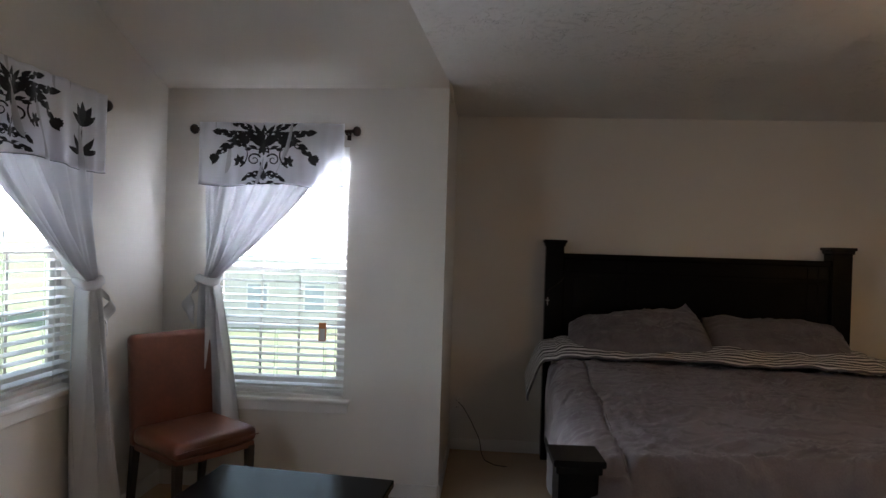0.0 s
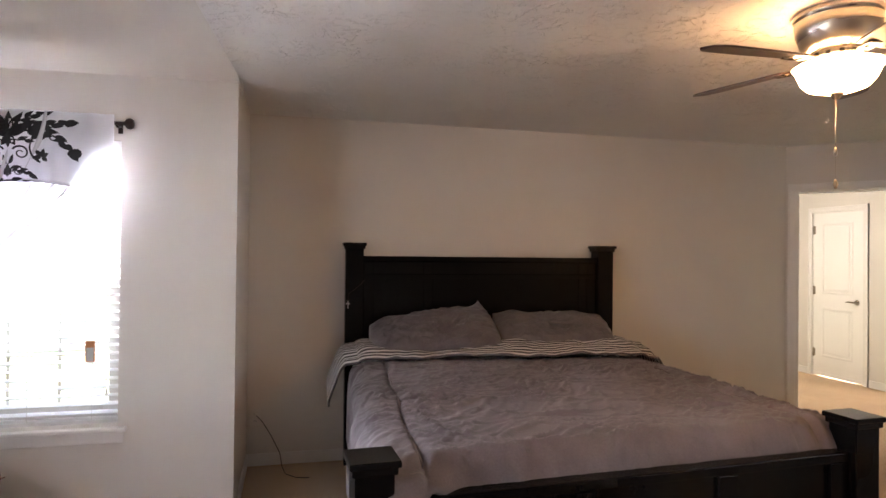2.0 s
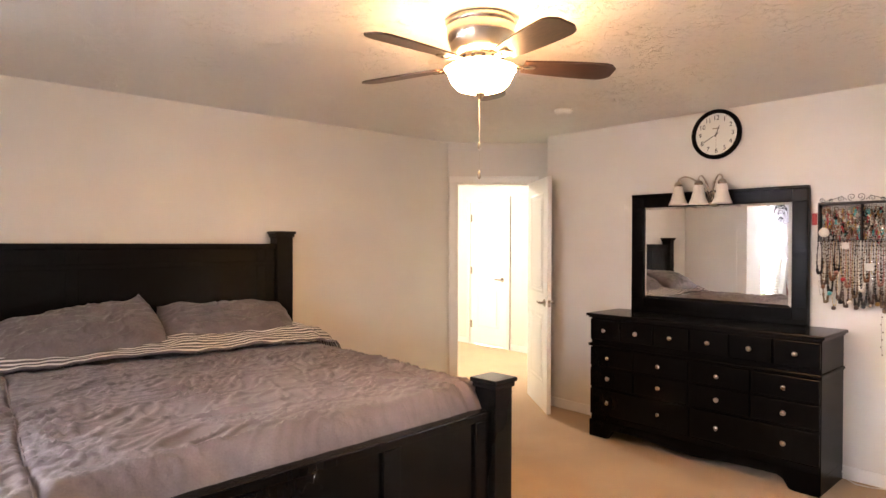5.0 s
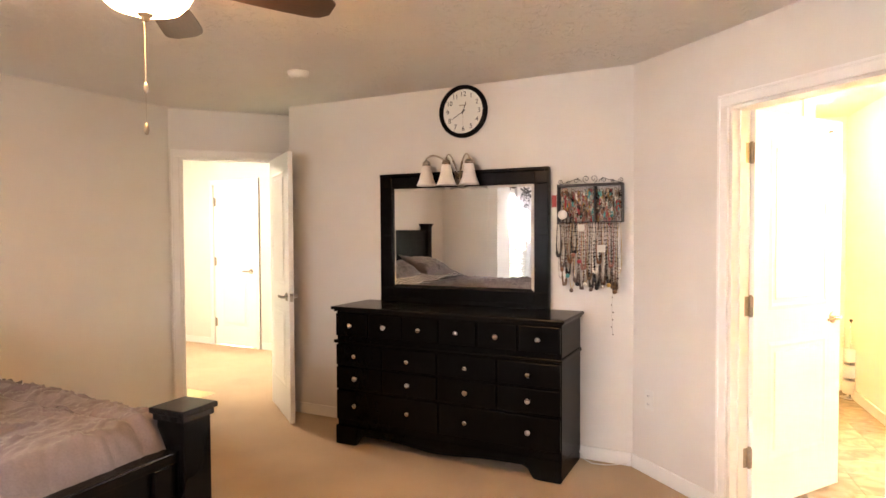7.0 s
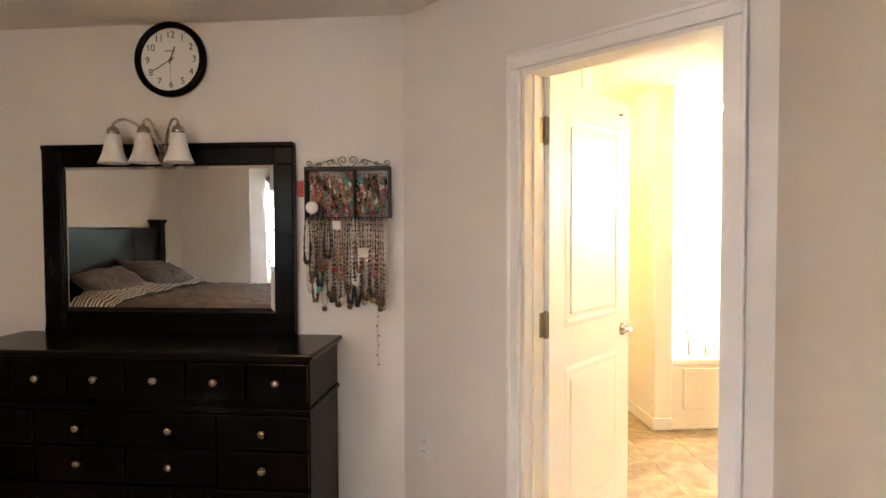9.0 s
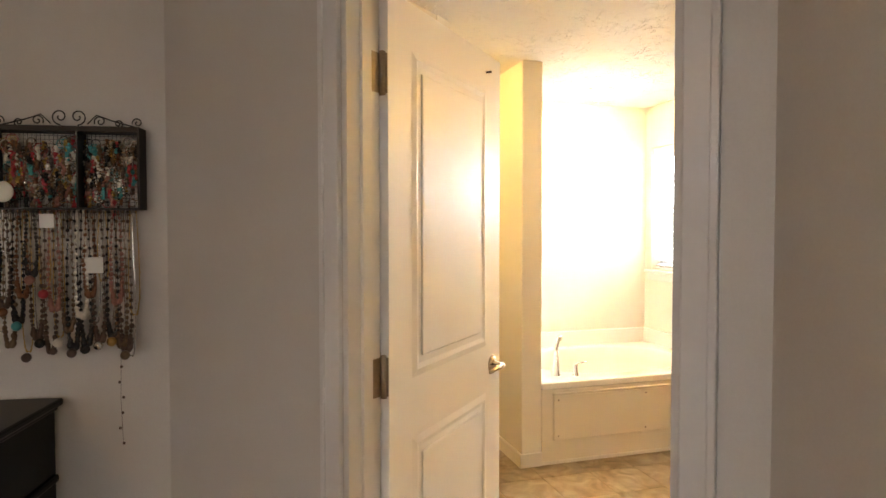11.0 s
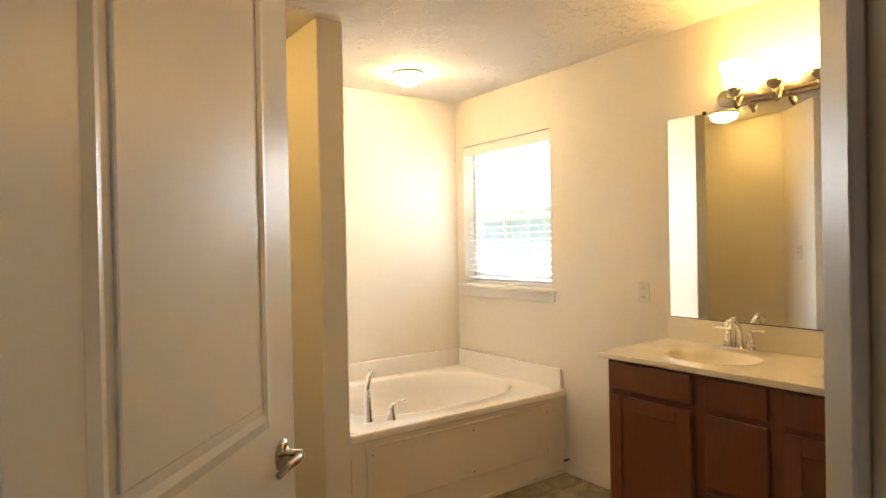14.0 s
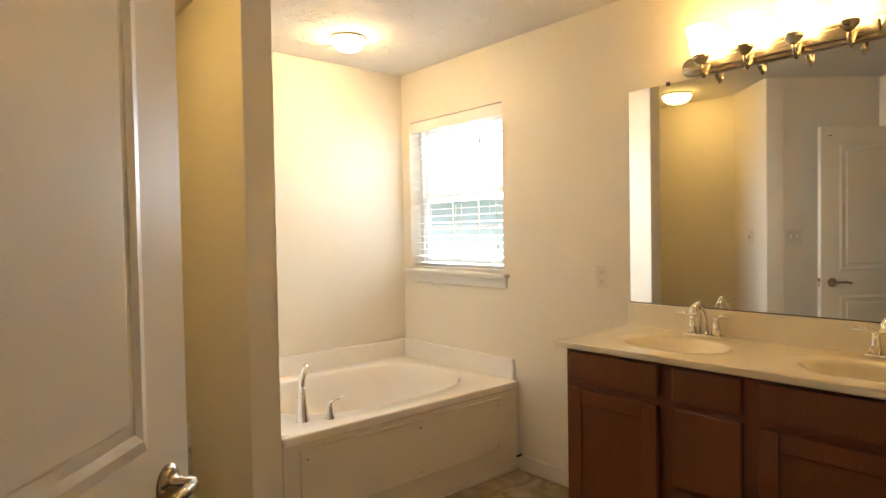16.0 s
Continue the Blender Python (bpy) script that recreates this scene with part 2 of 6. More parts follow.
def tile_material():
    m, t, b = nodes_of("stone_look_tile")
    co = t.nodes.new("ShaderNodeTexCoord")
    oi = t.nodes.new("ShaderNodeObjectInfo")
    sh = t.nodes.new("ShaderNodeVectorMath")
    sh.operation = "ADD"
    cb = t.nodes.new("ShaderNodeCombineXYZ")
    k = t.nodes.new("ShaderNodeMath")
    k.operation = "MULTIPLY"
    k.inputs[1].default_value = 37
    t.links.new(oi.outputs["Random"], k.inputs[0])
    t.links.new(k.outputs["Value"], cb.inputs["Z"])
    t.links.new(co.outputs["Object"], sh.inputs[0])
    t.links.new(cb.outputs["Vector"], sh.inputs[1])
    n = t.nodes.new("ShaderNodeTexNoise")
    n.inputs["Scale"].default_value = 7
    n.inputs["Detail"].default_value = 7
    n.inputs["Distortion"].default_value = 1.2
    t.links.new(sh.outputs["Vector"], n.inputs["Vector"])
    ra = t.nodes.new("ShaderNodeValToRGB")
    ra.color_ramp.elements[0].position, ra.color_ramp.elements[1].position = 0.32, 0.70
    ra.color_ramp.elements[0].color = (0.17, 0.125, 0.08, 1)
    ra.color_ramp.elements[1].color = (0.40, 0.33, 0.24, 1)
    t.links.new(n.outputs["Fac"], ra.inputs["Fac"])
    t.links.new(ra.outputs["Color"], b.inputs["Base Color"])
    b.inputs["Roughness"].default_value = 0.42
    return m


TILE = tile_material()

# ---- mesh helpers ----


def box(bm, x0, x1, y0, y1, z0, z1, bev=0.0, seg=2):
    """Adds a box, its edges rounded by bev."""
    r = bmesh.ops.create_cube(bm, size=1)
    m = Matrix.Translation(((x0 + x1) / 2, (y0 + y1) / 2, (z0 + z1) / 2)) @ Matrix.Diagonal((abs(x1 - x0), abs(y1 - y0), abs(z1 - z0), 1))
    bmesh.ops.transform(bm, matrix=m, verts=r["verts"])
    if bev:
        ed = list({e for v in r["verts"] for e in v.link_edges})
        bmesh.ops.bevel(bm, geom=ed, offset=bev, segments=seg, profile=0.5, affect="EDGES")
    return bm


def B(*a, **k):
    return box(bmesh.new(), *a, **k)


def lathe(profile, seg=32, bm=None, m=None):
    """Turns a list of (radius, z) about z."""
    bm = bm or bmesh.new()
    rings = []
    for r, z in profile:
        if r < 1e-5:
            rings.append([bm.verts.new((0, 0, z))])
        else:
            rings.append([bm.verts.new((r * math.cos(2 * math.pi * i / seg), r * math.sin(2 * math.pi * i / seg), z)) for i in range(seg)])
    for a, b in zip(rings, rings[1:]):
        for i in range(seg):
            j = (i + 1) % seg
            if len(a) == 1 and len(b) == 1:
                continue
            if len(a) == 1:
                f = (a[0], b[i], b[j])
            elif len(b) == 1:
                f = (a[i], b[0], a[j])
            else:
                f = (a[i], b[i], b[j], a[j])
            bm.faces.new(f)
    made = [v for r in rings for v in r]
    if m is not None:
        bmesh.ops.transform(bm, matrix=m, verts=made)
    bmesh.ops.recalc_face_normals(bm, faces=bm.faces[:])
    return bm


def tube(points, r, seg=10, bm=None, closed=False, flat=1.0):
    """A round bar along points; r may be a list."""
    bm = bm or bmesh.new()
    pts = [Vector(p) for p in points]
    rs = r if isinstance(r, (list, tuple)) else [r] * len(pts)
    rings = []
    up = Vector((0.31, 0.17, 0.93))
    for i, p in enumerate(pts):
        a = pts[i - 1] if i or closed else p
        b = pts[(i + 1) % len(pts)] if i < len(pts) - 1 or closed else p
        d = (b - a).normalized()
        s = d.cross(up)
        if s.length < 0.05:
            s = d.cross(Vector((1, 0, 0)))
        s.normalize()
        u = s.cross(d)
        rings.append([bm.verts.new(p + rs[i] * (math.cos(2 * math.pi * k / seg) * s + flat * math.sin(2 * math.pi * k / seg) * u)) for k in range(seg)])
    n = len(rings)
    for i in range(n if closed else n - 1):
        a, b = rings[i], rings[(i + 1) % n]
        for k in range(seg):
            bm.faces.new((a[k], a[(k + 1) % seg], b[(k + 1) % seg], b[k]))
    if not closed:
        bm.faces.new(rings[0][::-1])
        bm.faces.new(rings[-1])
    return bm


def sheet(f, nu, nv, bm=None):
    """A grid surface f(u, v) with its uv layer."""
    bm = bm or bmesh.new()
    uv = bm.loops.layers.uv.verify()
    vs = [[bm.verts.new(f(i / nu, j / nv)) for i in range(nu + 1)] for j in range(nv + 1)]
    for j in range(nv):
        for i in range(nu):
            fa = bm.faces.new((vs[j][i], vs[j][i + 1], vs[j + 1][i + 1], vs[j + 1][i]))
            for lo, (a, b) in zip(fa.loops, ((i, j), (i + 1, j), (i + 1, j + 1), (i, j + 1))):
                lo[uv].uv = (a / nu, b / nv)
    return bm


def ball(r, m, bm, seg=8):
    x = bmesh.ops.create_uvsphere(bm, u_segments=seg, v_segments=max(4, seg // 2 + 1), radius=r)
    bmesh.ops.transform(bm, matrix=m, verts=x["verts"])
    return bm


def moved(bm, m):
    bmesh.ops.transform(bm, matrix=m, verts=bm.verts[:])
    return bm


def link(name, bm, material, smooth=False):
    me = bpy.data.meshes.new(name)
    bm.to_mesh(me)
    bm.free()
    me.materials.append(material)
    if smooth:
        for p in me.polygons:
            p.use_smooth = True
    return new(name, me)


def part(name, bm, material, parent, label="", smooth=False, m=None):
    ob = link(name, bm, material, smooth)
    ob.parent = parent
    if m is not None:
        ob.matrix_local = m
    return tagged(ob, label)


def thing(name, m, label, category, group=""):
    ob = new(name)
    ob.matrix_world = m
    return tagged(ob, label, category, group)


def setting(name, bm, material, label, category="", smooth=False):
    return tagged(link(name, bm, material, smooth), label, category, kind="structure")


def soften(ob, thick):
    so = ob.modifiers.new("thickness", "SOLIDIFY")
    so.thickness = thick
    so.offset = 0
    return ob


def along(p, q):
    """Matrix whose x runs from p to q on the plan, y to its left, origin at p."""
    a = math.degrees(math.atan2(q[1] - p[1], q[0] - p[0]))
    return pose(p[0], p[1], 0, 0, 0, a), math.dist(p, q)


def wall(name, p, q, z0, z1, material, label, openings=(), thick=0.12, ext0=0.0, ext1=0.0):
    """A wall whose room face runs from p to q, with its body to the left of that way; openings are (s0, s1, z0, z1)."""
    m, n = along(p, q)
    bm = bmesh.new()
    s = -ext0
    for a, b, lo, hi in sorted(openings):
        box(bm, s, a, 0, thick, z0, z1)
        if lo > z0:
            box(bm, a, b, 0, thick, z0, lo)
        box(bm, a, b, 0, thick, hi, z1)
        s = b
    box(bm, s, n + ext1, 0, thick, z0, z1)
    return setting(name, moved(bm, m), material, label, "wall")


def baseboard(p, q, s0, s1, h=0.085):
    m, n = along(p, q)
    bm = B(s0, s1, -0.014, -0.001, 0.0, h, 0.004)
    return setting("baseboard", moved(bm, m), WHITE, "white painted wooden baseboard along the wall", "baseboard")


def casing(p, q, s0, s1, top, thick=0.12, w=0.06, both=True):
    """Moulded casing on the wall faces round a doorway, and its jamb lining."""
    m, n = along(p, q)
    tops = thing("trim", m, "white moulded door casing and jamb", "door frame")
    tagged(tops, kind="structure")
    for face in ((-0.017, -0.001, -1), (thick + 0.001, thick + 0.017, 1)) if both else ((-0.017, -0.001, -1),):
        lo, hi, sg = face
        for a, b in ((s0 - w, s0), (s1, s1 + w)):
            bm = B(a, b, lo, hi, 0, top - 0.002, 0.003)
            outer = a if a < s0 else b
            k = 0.014 if outer == a else -0.014
            box(bm, min(outer, outer + k), max(outer, outer + k), lo - (0.006 if sg < 0 else 0), hi + (0.006 if sg > 0 else 0), 0, top + w, 0.003)
            part("casing_leg", bm, WHITE, tops)
        bm = B(s0 - w, s1 + w, lo, hi, top, top + w, 0.003)
        box(bm, s0 - w, s1 + w, lo - (0.006 if sg < 0 else 0), hi + (0.006 if sg > 0 else 0), top + w - 0.014, top + w + 0.001, 0.003)
        part("casing_head", bm, WHITE, tops)
    for a, b in ((s0 + 0.0005, s0 + 0.016), (s1 - 0.016, s1 - 0.0005)):
        bm = B(a, b, -0.0005, thick + 0.0005, 0, top - 0.016, 0.001)
        part("jamb", bm, WHITE, tops)
    part("head_jamb", B(s0 + 0.0005, s1 - 0.0005, -0.0005, thick + 0.0005, top - 0.016, top - 0.0005, 0.001), WHITE, tops)
    for a, b in ((s0 + 0.016, s0 + 0.026), (s1 - 0.026, s1 - 0.016)):
        part("stop", B(a, b, 0.045, 0.080, 0, top - 0.017, 0.002), WHITE, tops)
    return tops


def lever(parent, at, way):
    """Round rose, neck and a lever along way (local x sign), on both faces of a 35 mm leaf."""
    x, z = at
    for sg in (-1, 1):
        y = sg * 0.0175
        h = part("door_handle", lathe([(0, 0), (0.033, 0), (0.032, 0.006), (0.022, 0.012), (0.012, 0.014), (0.011, 0.045), (0, 0.046)], 24,
                 m=pose(x, y, z, -90 * sg)), NICKEL, parent, "brushed nickel lever handle", True)
        pts = [(x, y + sg * 0.040, z), (x + way * 0.03, y + sg * 0.047, z + 0.002), (x + way * 0.075, y + sg * 0.047, z + 0.004), (x + way * 0.112, y + sg * 0.040, z - 0.003)]
        lv = link("lever", tube(pts, [0.011, 0.010, 0.008, 0.007], 10), NICKEL, True)
        lv.parent = h


def door_leaf(name, hinge, yaw, width, label, flip=1, height=2.03, handle=True, inset=0.080):
    """A moulded two-panel leaf; local x runs from its hinge to its free edge."""
    d = thing(name, pose(hinge[0], hinge[1], 0.012, 0, 0, yaw), label, "door")
    tagged(d, kind="structure")
    part("leaf", B(0, width, -0.0175, 0.0175, 0, height, 0.002), DOORP, d)
    a, b = 0.118, width - 0.130
    for lo, hi in ((0.235, 0.855), (1.020, height - 0.125)):
        for sg in (-1, 1):
            y = sg * 0.0175
            bm = bmesh.new()
            # moulded lip with a sunk bevel inside, then the raised field
            for (i0, i1, t0, t1) in ((0, 0.020, 0.0, 0.005), (0.020, 0.034, 0.005, 0.001)):
                v = []
                for ins, dep in ((i0, t0), (i1, t1)):
                    v.append([bm.verts.new((px, y + sg * (dep + 0.0004), pz)) for px, pz in
                              ((a + ins, lo + ins), (b - ins, lo + ins), (b - ins, hi - ins), (a + ins, hi - ins))])
                for k in range(4):
                    bm.faces.new((v[0][k], v[0][(k + 1) % 4], v[1][(k + 1) % 4], v[1][k]))
            box(bm, a + 0.052, b - 0.052, y - sg * 0.002, y + sg * 0.006, lo + 0.052, hi - 0.052, 0.005, 2)
            bmesh.ops.recalc_face_normals(bm, faces=bm.faces[:])
            part("panel_moulding", bm, DOORP, d)
    for z in (0.28, 1.06, 1.82):
        hb = B(-0.030, 0.024, flip * 0.014 - 0.006, flip * 0.014 + 0.006, z - 0.05, z + 0.05, 0.002)
        hinge_p = part("hinge", hb, BRASS, d, "aged steel butt hinge")
        pin = link("hinge_pin", lathe([(0, -0.055), (0.0075, -0.055), (0.0075, 0.055), (0, 0.058)], 12, m=pose(-0.003, flip * 0.022, z)), BRASS, True)
        pin.parent = hinge_p
    if handle:
        lever(d, (width - inset, 0.945), -1)
        part("latch_plate", B(width - 0.0005, width + 0.0012, -0.012, 0.012, 0.915, 0.975), NICKEL, d)
    return d

# ---- the large structure ----
H = 2.44
HD = (0.743, -0.669)                       # way of the bedroom door's slanted wall
H0, H1 = (4.49, 4.66), (4.49 + 1.235 * 0.743, 4.66 - 1.235 * 0.669)
BD = (-0.659, -0.752)                      # way of the bathroom door's slanted wall
B0, B1 = (4.93, 1.13), (4.93 - 1.625 * 0.659, 1.13 - 1.625 * 0.752)
BN = (0.752, -0.659)

bm = bmesh.new()
plan = [(-1.85, -1.1), (2.75, -1.1), (2.75, -0.12), (3.84, -0.14), (B1[0] + 0.05 * BN[0], B1[1] + 0.05 * BN[1]), (B0[0] + 0.05 * BN[0], B0[1] + 0.05 * BN[1]), (5.05, 1.2), (5.05, 4.78), (-1.85, 4.78)]
lo = [bm.verts.new((x, y, -0.12)) for x, y in plan]
hi = [bm.verts.new((x, y, 0.0)) for x, y in plan]
bm.faces.new(lo)
bm.faces.new(hi)
for i in range(len(plan)):
    bm.faces.new((lo[i], lo[i - 1], hi[i - 1], hi[i]))
bmesh.ops.recalc_face_normals(bm, faces=bm.faces[:])
setting("floor", bm, CARPET, "beige cut-pile carpet floor", "floor")
setting("hall_floor", B(5.05, 7.6, 3.6, 9.0, -0.12, -0.001), CARPET, "beige cut-pile carpet in the hallway", "floor")
# flat part of the ceiling stops at the nook, where the ceiling slopes up
bm = bmesh.new()
plan = [(0.045, 3.755), (0.045, 4.80), (7.7, 4.80), (7.7, 1.28), (5.05, 1.28), (5.05, -1.2), (-0.30, -1.2)]
lo = [bm.verts.new((x, y, H)) for x, y in plan]
hi = [bm.verts.new((x, y, H + 0.1)) for x, y in plan]
bm.faces.new(lo)
bm.faces.new(hi)
for i in range(len(plan)):
    bm.faces.new((lo[i], lo[i - 1], hi[i - 1], hi[i]))
bmesh.ops.recalc_face_normals(bm, faces=bm.faces[:])
setting("ceiling", bm, CEIL, "white stomp-textured drywall ceiling", "ceiling")
setting("ceiling", B(4.2, 7.7, 4.80, 9.1, H, H + 0.1), CEIL, "white textured hallway ceiling", "ceiling")
# unseen slab, added to keep the sun out of the hallway entry
setting("ceiling", B(5.0, 7.8, 3.55, 4.798, H + 0.003, H + 0.11), CEIL, "white textured ceiling slab added over the hallway entry", "ceiling")
bm = bmesh.new()
SL = 0.36
q = [(-1.85, 3.90, 2.39 - 0.15 * SL), (0.06, 3.90, 2.41 - 0.15 * SL), (-0.30, -1.2, 2.41 + 4.95 * SL), (-1.85, -1.2, 2.39 + 4.95 * SL)]
lo = [bm.verts.new(p) for p in q]
hi = [bm.verts.new((x, y, z + 0.1)) for x, y, z in q]
bm.faces.new(lo)
bm.faces.new(hi[::-1])
for i in range(4):
    bm.faces.new((lo[i], lo[i - 1], hi[i - 1], hi[i]))
bmesh.ops.recalc_face_normals(bm, faces=bm.faces[:])
setting("ceiling", bm, WALL, "smooth painted sloped ceiling over the window nook", "ceiling")
m, n = along((0.045, 3.755), (-0.30, -1.2))
setting("wall_gable", moved(B(0.0, n, 0.0, 0.1, H + 0.1, 4.5), m), WALL, "painted drywall above the flat ceiling", "wall")

WIN2 = (-1.395, -0.535, 0.585, 2.06)
SILLDROP = 0.022
WIN1 = (2.12, 2.98, 0.80, 2.03)
wall("wall_nook", (-1.66, 3.75), (0.045, 3.75), 0, 2.5, WALL, "greige painted drywall with a window", [(WIN2[0] + 1.66, WIN2[1] + 1.66, WIN2[2] - SILLDROP, WIN2[3])], ext0=0.12, thick=0.14)
# the first opening is cut for the added, unseen window
wall("wall_west", (-1.66, -1.0), (-1.66, 3.75), 0, 4.4, WALL, "greige painted drywall with a window", [(1.87, 2.73, 0.80, 2.03), (WIN1[0] + 1.0, WIN1[1] + 1.0, WIN1[2] - SILLDROP, WIN1[3])], thick=0.14, ext0=0.1)
wall("wall_return", (0.045, 3.892), (0.045, 4.66), 0, 2.6, WALL, "greige painted drywall return beside the bed", ext1=0.1)
wall("wall_head", (0.047, 4.66), H0, 0, H + 0.05, WALL, "greige painted drywall behind the bed")
wall("wall_door", H0, H1, 0, H + 0.05, WALL, "slanted greige drywall with a doorway", [(0.075, 0.815, 0, 2.055)])
wall("wall_jog", (5.55, 3.80), (4.932, 3.80), 0, H + 0.05, WALL, "greige drywall return beside the doorway", thick=0.10)
wall("wall_dresser", (4.93, 3.798), B0, 0, H + 0.05, WALL, "greige painted drywall behind the dresser")
wall("wall_bath_door", B0, B1, 0, H + 0.05, WALL, "slanted greige drywall with the bathroom doorway", [(0.715, 1.488, 0, 2.055)])
wall("wall_south", B1, (2.70, B1[1]), 0, H + 0.05, WALL, "greige painted drywall beside the bathroom doorway")
wall("wall_south", (2.70, B1[1] + 0.0), (2.70, -0.80), 0, H + 0.05, WALL, "greige painted drywall return", thick=0.12)
wall("wall_south", (2.82, -0.80), (-1.66, -0.80), 0, 4.5, WALL, "greige painted drywall", ext1=0.1)
baseboard((-1.66, 3.75), (0.045, 3.75), 0.0, 1.70)
baseboard((0.045, 3.75), (0.045, 4.66), 0.0, 0.90)
baseboard((0.047, 4.66), H0, 0.0, 4.43)
baseboard(H0, H1, 0.88, 1.2)
baseboard((4.93, 3.798), B0, 0.0, 2.66)
baseboard(B0, B1, 0.005, 0.655)
baseboard(B1, (2.70, B1[1]), 0.0, 1.15)
baseboard((-1.66, -1.0), (-1.66, 3.75), 0.1, 4.74)
casing(H0, H1, 0.075, 0.815, 2.055)
casing(B0, B1, 0.715, 1.488, 2.055, w=0.058)

# hallway past the bedroom door
wall("wall_hall_end", (6.78, 9.0), (6.78, 3.7), 0, H, WALL, "white hallway drywall with a closed door", [(2.34, 3.06, 0, 2.05), (3.50, 4.25, 0, 2.05)])
wall("wall_hall_back", (4.3, 8.6), (6.9, 8.6), 0, H, WALL, "white hallway drywall")
wall("wall_hall_side", (4.40, 4.80), (4.40, 8.6), 0, H, WALL, "white hallway drywall")
wall("wall_hall_side", (6.9, 3.72), (5.45, 3.72), 0, H, WALL, "white hallway drywall", thick=-0.1)
wall("wall_far_room", (7.55, 4.2), (7.55, 6.0), 0, H, WALL, "cream drywall closing off the room past the hallway", thick=0.1)
# end walls added only to stop sun reaching the hallway carpet
wall("wall_far_room", (6.9, 6.0), (7.55, 6.0), 0, H, WALL, "cream drywall closing off the room past the hallway", thick=0.1)
wall("wall_far_room", (7.55, 4.2), (6.9, 4.2), 0, H, WALL, "cream drywall closing off the room past the hallway", thick=0.1)
casing((6.78, 9.0), (6.78, 3.7), 2.34, 3.06, 2.05, both=False)
casing((6.78, 9.0), (6.78, 3.7), 3.50, 4.25, 2.05, both=False)
baseboard((6.78, 9.0), (6.78, 3.7), 3.13, 3.43)
baseboard((6.78, 9.0), (6.78, 3.7), 0.4, 2.27)

# bathroom shell
setting("floor_bath", moved(B(4.0, 8.0, -2.3, 1.2, -0.12, -0.006), BATH), GROUT, "brown stone-look tile floor with thin joints", "floor")
setting("ceiling", moved(B(4.0, 8.0, -2.3, 1.0, H + 0.0006, H + 0.1), BATH), CEIL, "white textured bathroom ceiling", "ceiling")
WINB = (6.833, 7.702, 1.108, 2.101)
wall("wall_bath_window", bath(BX, BY), bath(4.1, BY), 0, H, BATHWALL, "cream painted bathroom drywall with a window", [(BX - WINB[1], BX - WINB[0], WINB[2], WINB[3])], thick=0.14, ext0=0.12)
wall("wall_bath_east", bath(BX, 0.45), bath(BX, BY), 0, H, BATHWALL, "cream painted bathroom drywall")
wall("wall_bath_west", bath(4.235, BY), bath(4.235, 0.075), 0, H, BATHWALL, "cream painted bathroom drywall", thick=0.08)
wall("wall_toilet_north", bath(6.64, 0.45), bath(BX, 0.45), 0, H, BATHWALL, "cream painted drywall of the toilet alcove", ext1=0.12)
wall("wall_closet_side", bath(6.235, 0.07), bath(6.64, 0.45), 0, H, BATHWALL, "cream painted drywall corner")
wall("wall_closet", bath(5.70, 0.70), bath(6.235, 0.07), 0, H, BATHWALL, "slanted cream painted drywall behind the closet door")
wall("wall_bath_north", bath(5.00, 0.72), bath(5.70, 0.70), 0, H, BATHWALL, "cream painted bathroom drywall behind the door", thick=0.06)
setting("wall_partition", moved(B(6.737, BX - 0.001, -0.664, -0.533, 0, H, 0.006), BATH), BATHWALL, "cream painted partition between tub and toilet", "wall")
baseboard(bath(BX, -0.533), bath(6.737, -0.533), 0.0, 1.064)
baseboard(bath(6.737, -0.533), bath(6.737, -0.664), -0.014, 0.131)
baseboard(bath(BX, BY), bath(4.235, BY), BX - 6.715, BX - 5.985)
baseboard(bath(6.64, 0.45), bath(BX, 0.45), 0.0, 1.14)
baseboard(bath(5.70, 0.70), bath(6.235, 0.07), 0.0, 0.83)
baseboard(bath(6.235, 0.07), bath(6.64, 0.45), 0.0, 0.55)

# ---- doors ----
hp = (H0[0] + 0.795 * HD[0], H0[1] + 0.795 * HD[1])
door_leaf("door_1", (hp[0] - 0.02 * 0.669, hp[1] - 0.02 * 0.743), 233.0, 0.715, "white two-panel bedroom door standing open", flip=1)
bp_ = (B0[0] + 0.735 * BD[0] + 0.105 * BN[0], B0[1] + 0.735 * BD[1] + 0.105 * BN[1])
door_leaf("door_2", (bp_[0] + 0.022 * BN[0], bp_[1] + 0.022 * BN[1]), -34.5, 0.768, "white two-panel bathroom door standing open", flip=1, inset=0.076)
# hinge plates in the bathroom jamb, seen from the bedroom
bdoor = bpy.data.objects["door_2"]
jm = bdoor.matrix_world.inverted() @ along(B0, B1)[0]
for z in (0.29, 1.06, 1.83):
    part("hinge", moved(B(0.7312, 0.7335, 0.076, 0.119, z - 0.05, z + 0.05, 0.001), jm), BRASS, bdoor, "aged steel butt hinge")
    part("hinge_pin", lathe([(0, -0.055), (0.0085, -0.055), (0.0085, 0.055), (0, 0.058)], 12, m=jm @ pose(0.7375, 0.1245, z)), BRASS, bdoor, "", True)
    part("hinge", B(-0.0022, -0.0004, -0.0165, 0.0165, z - 0.062, z + 0.038, 0.0004), BRASS, bdoor)
door_leaf("door_3", (6.80, 6.645), -90, 0.69, "closed white two-panel hallway door", flip=-1)
door_leaf("door_4", bath(5.468, 0.665), -42.5, 0.70, "white two-panel closet door standing open", flip=1)
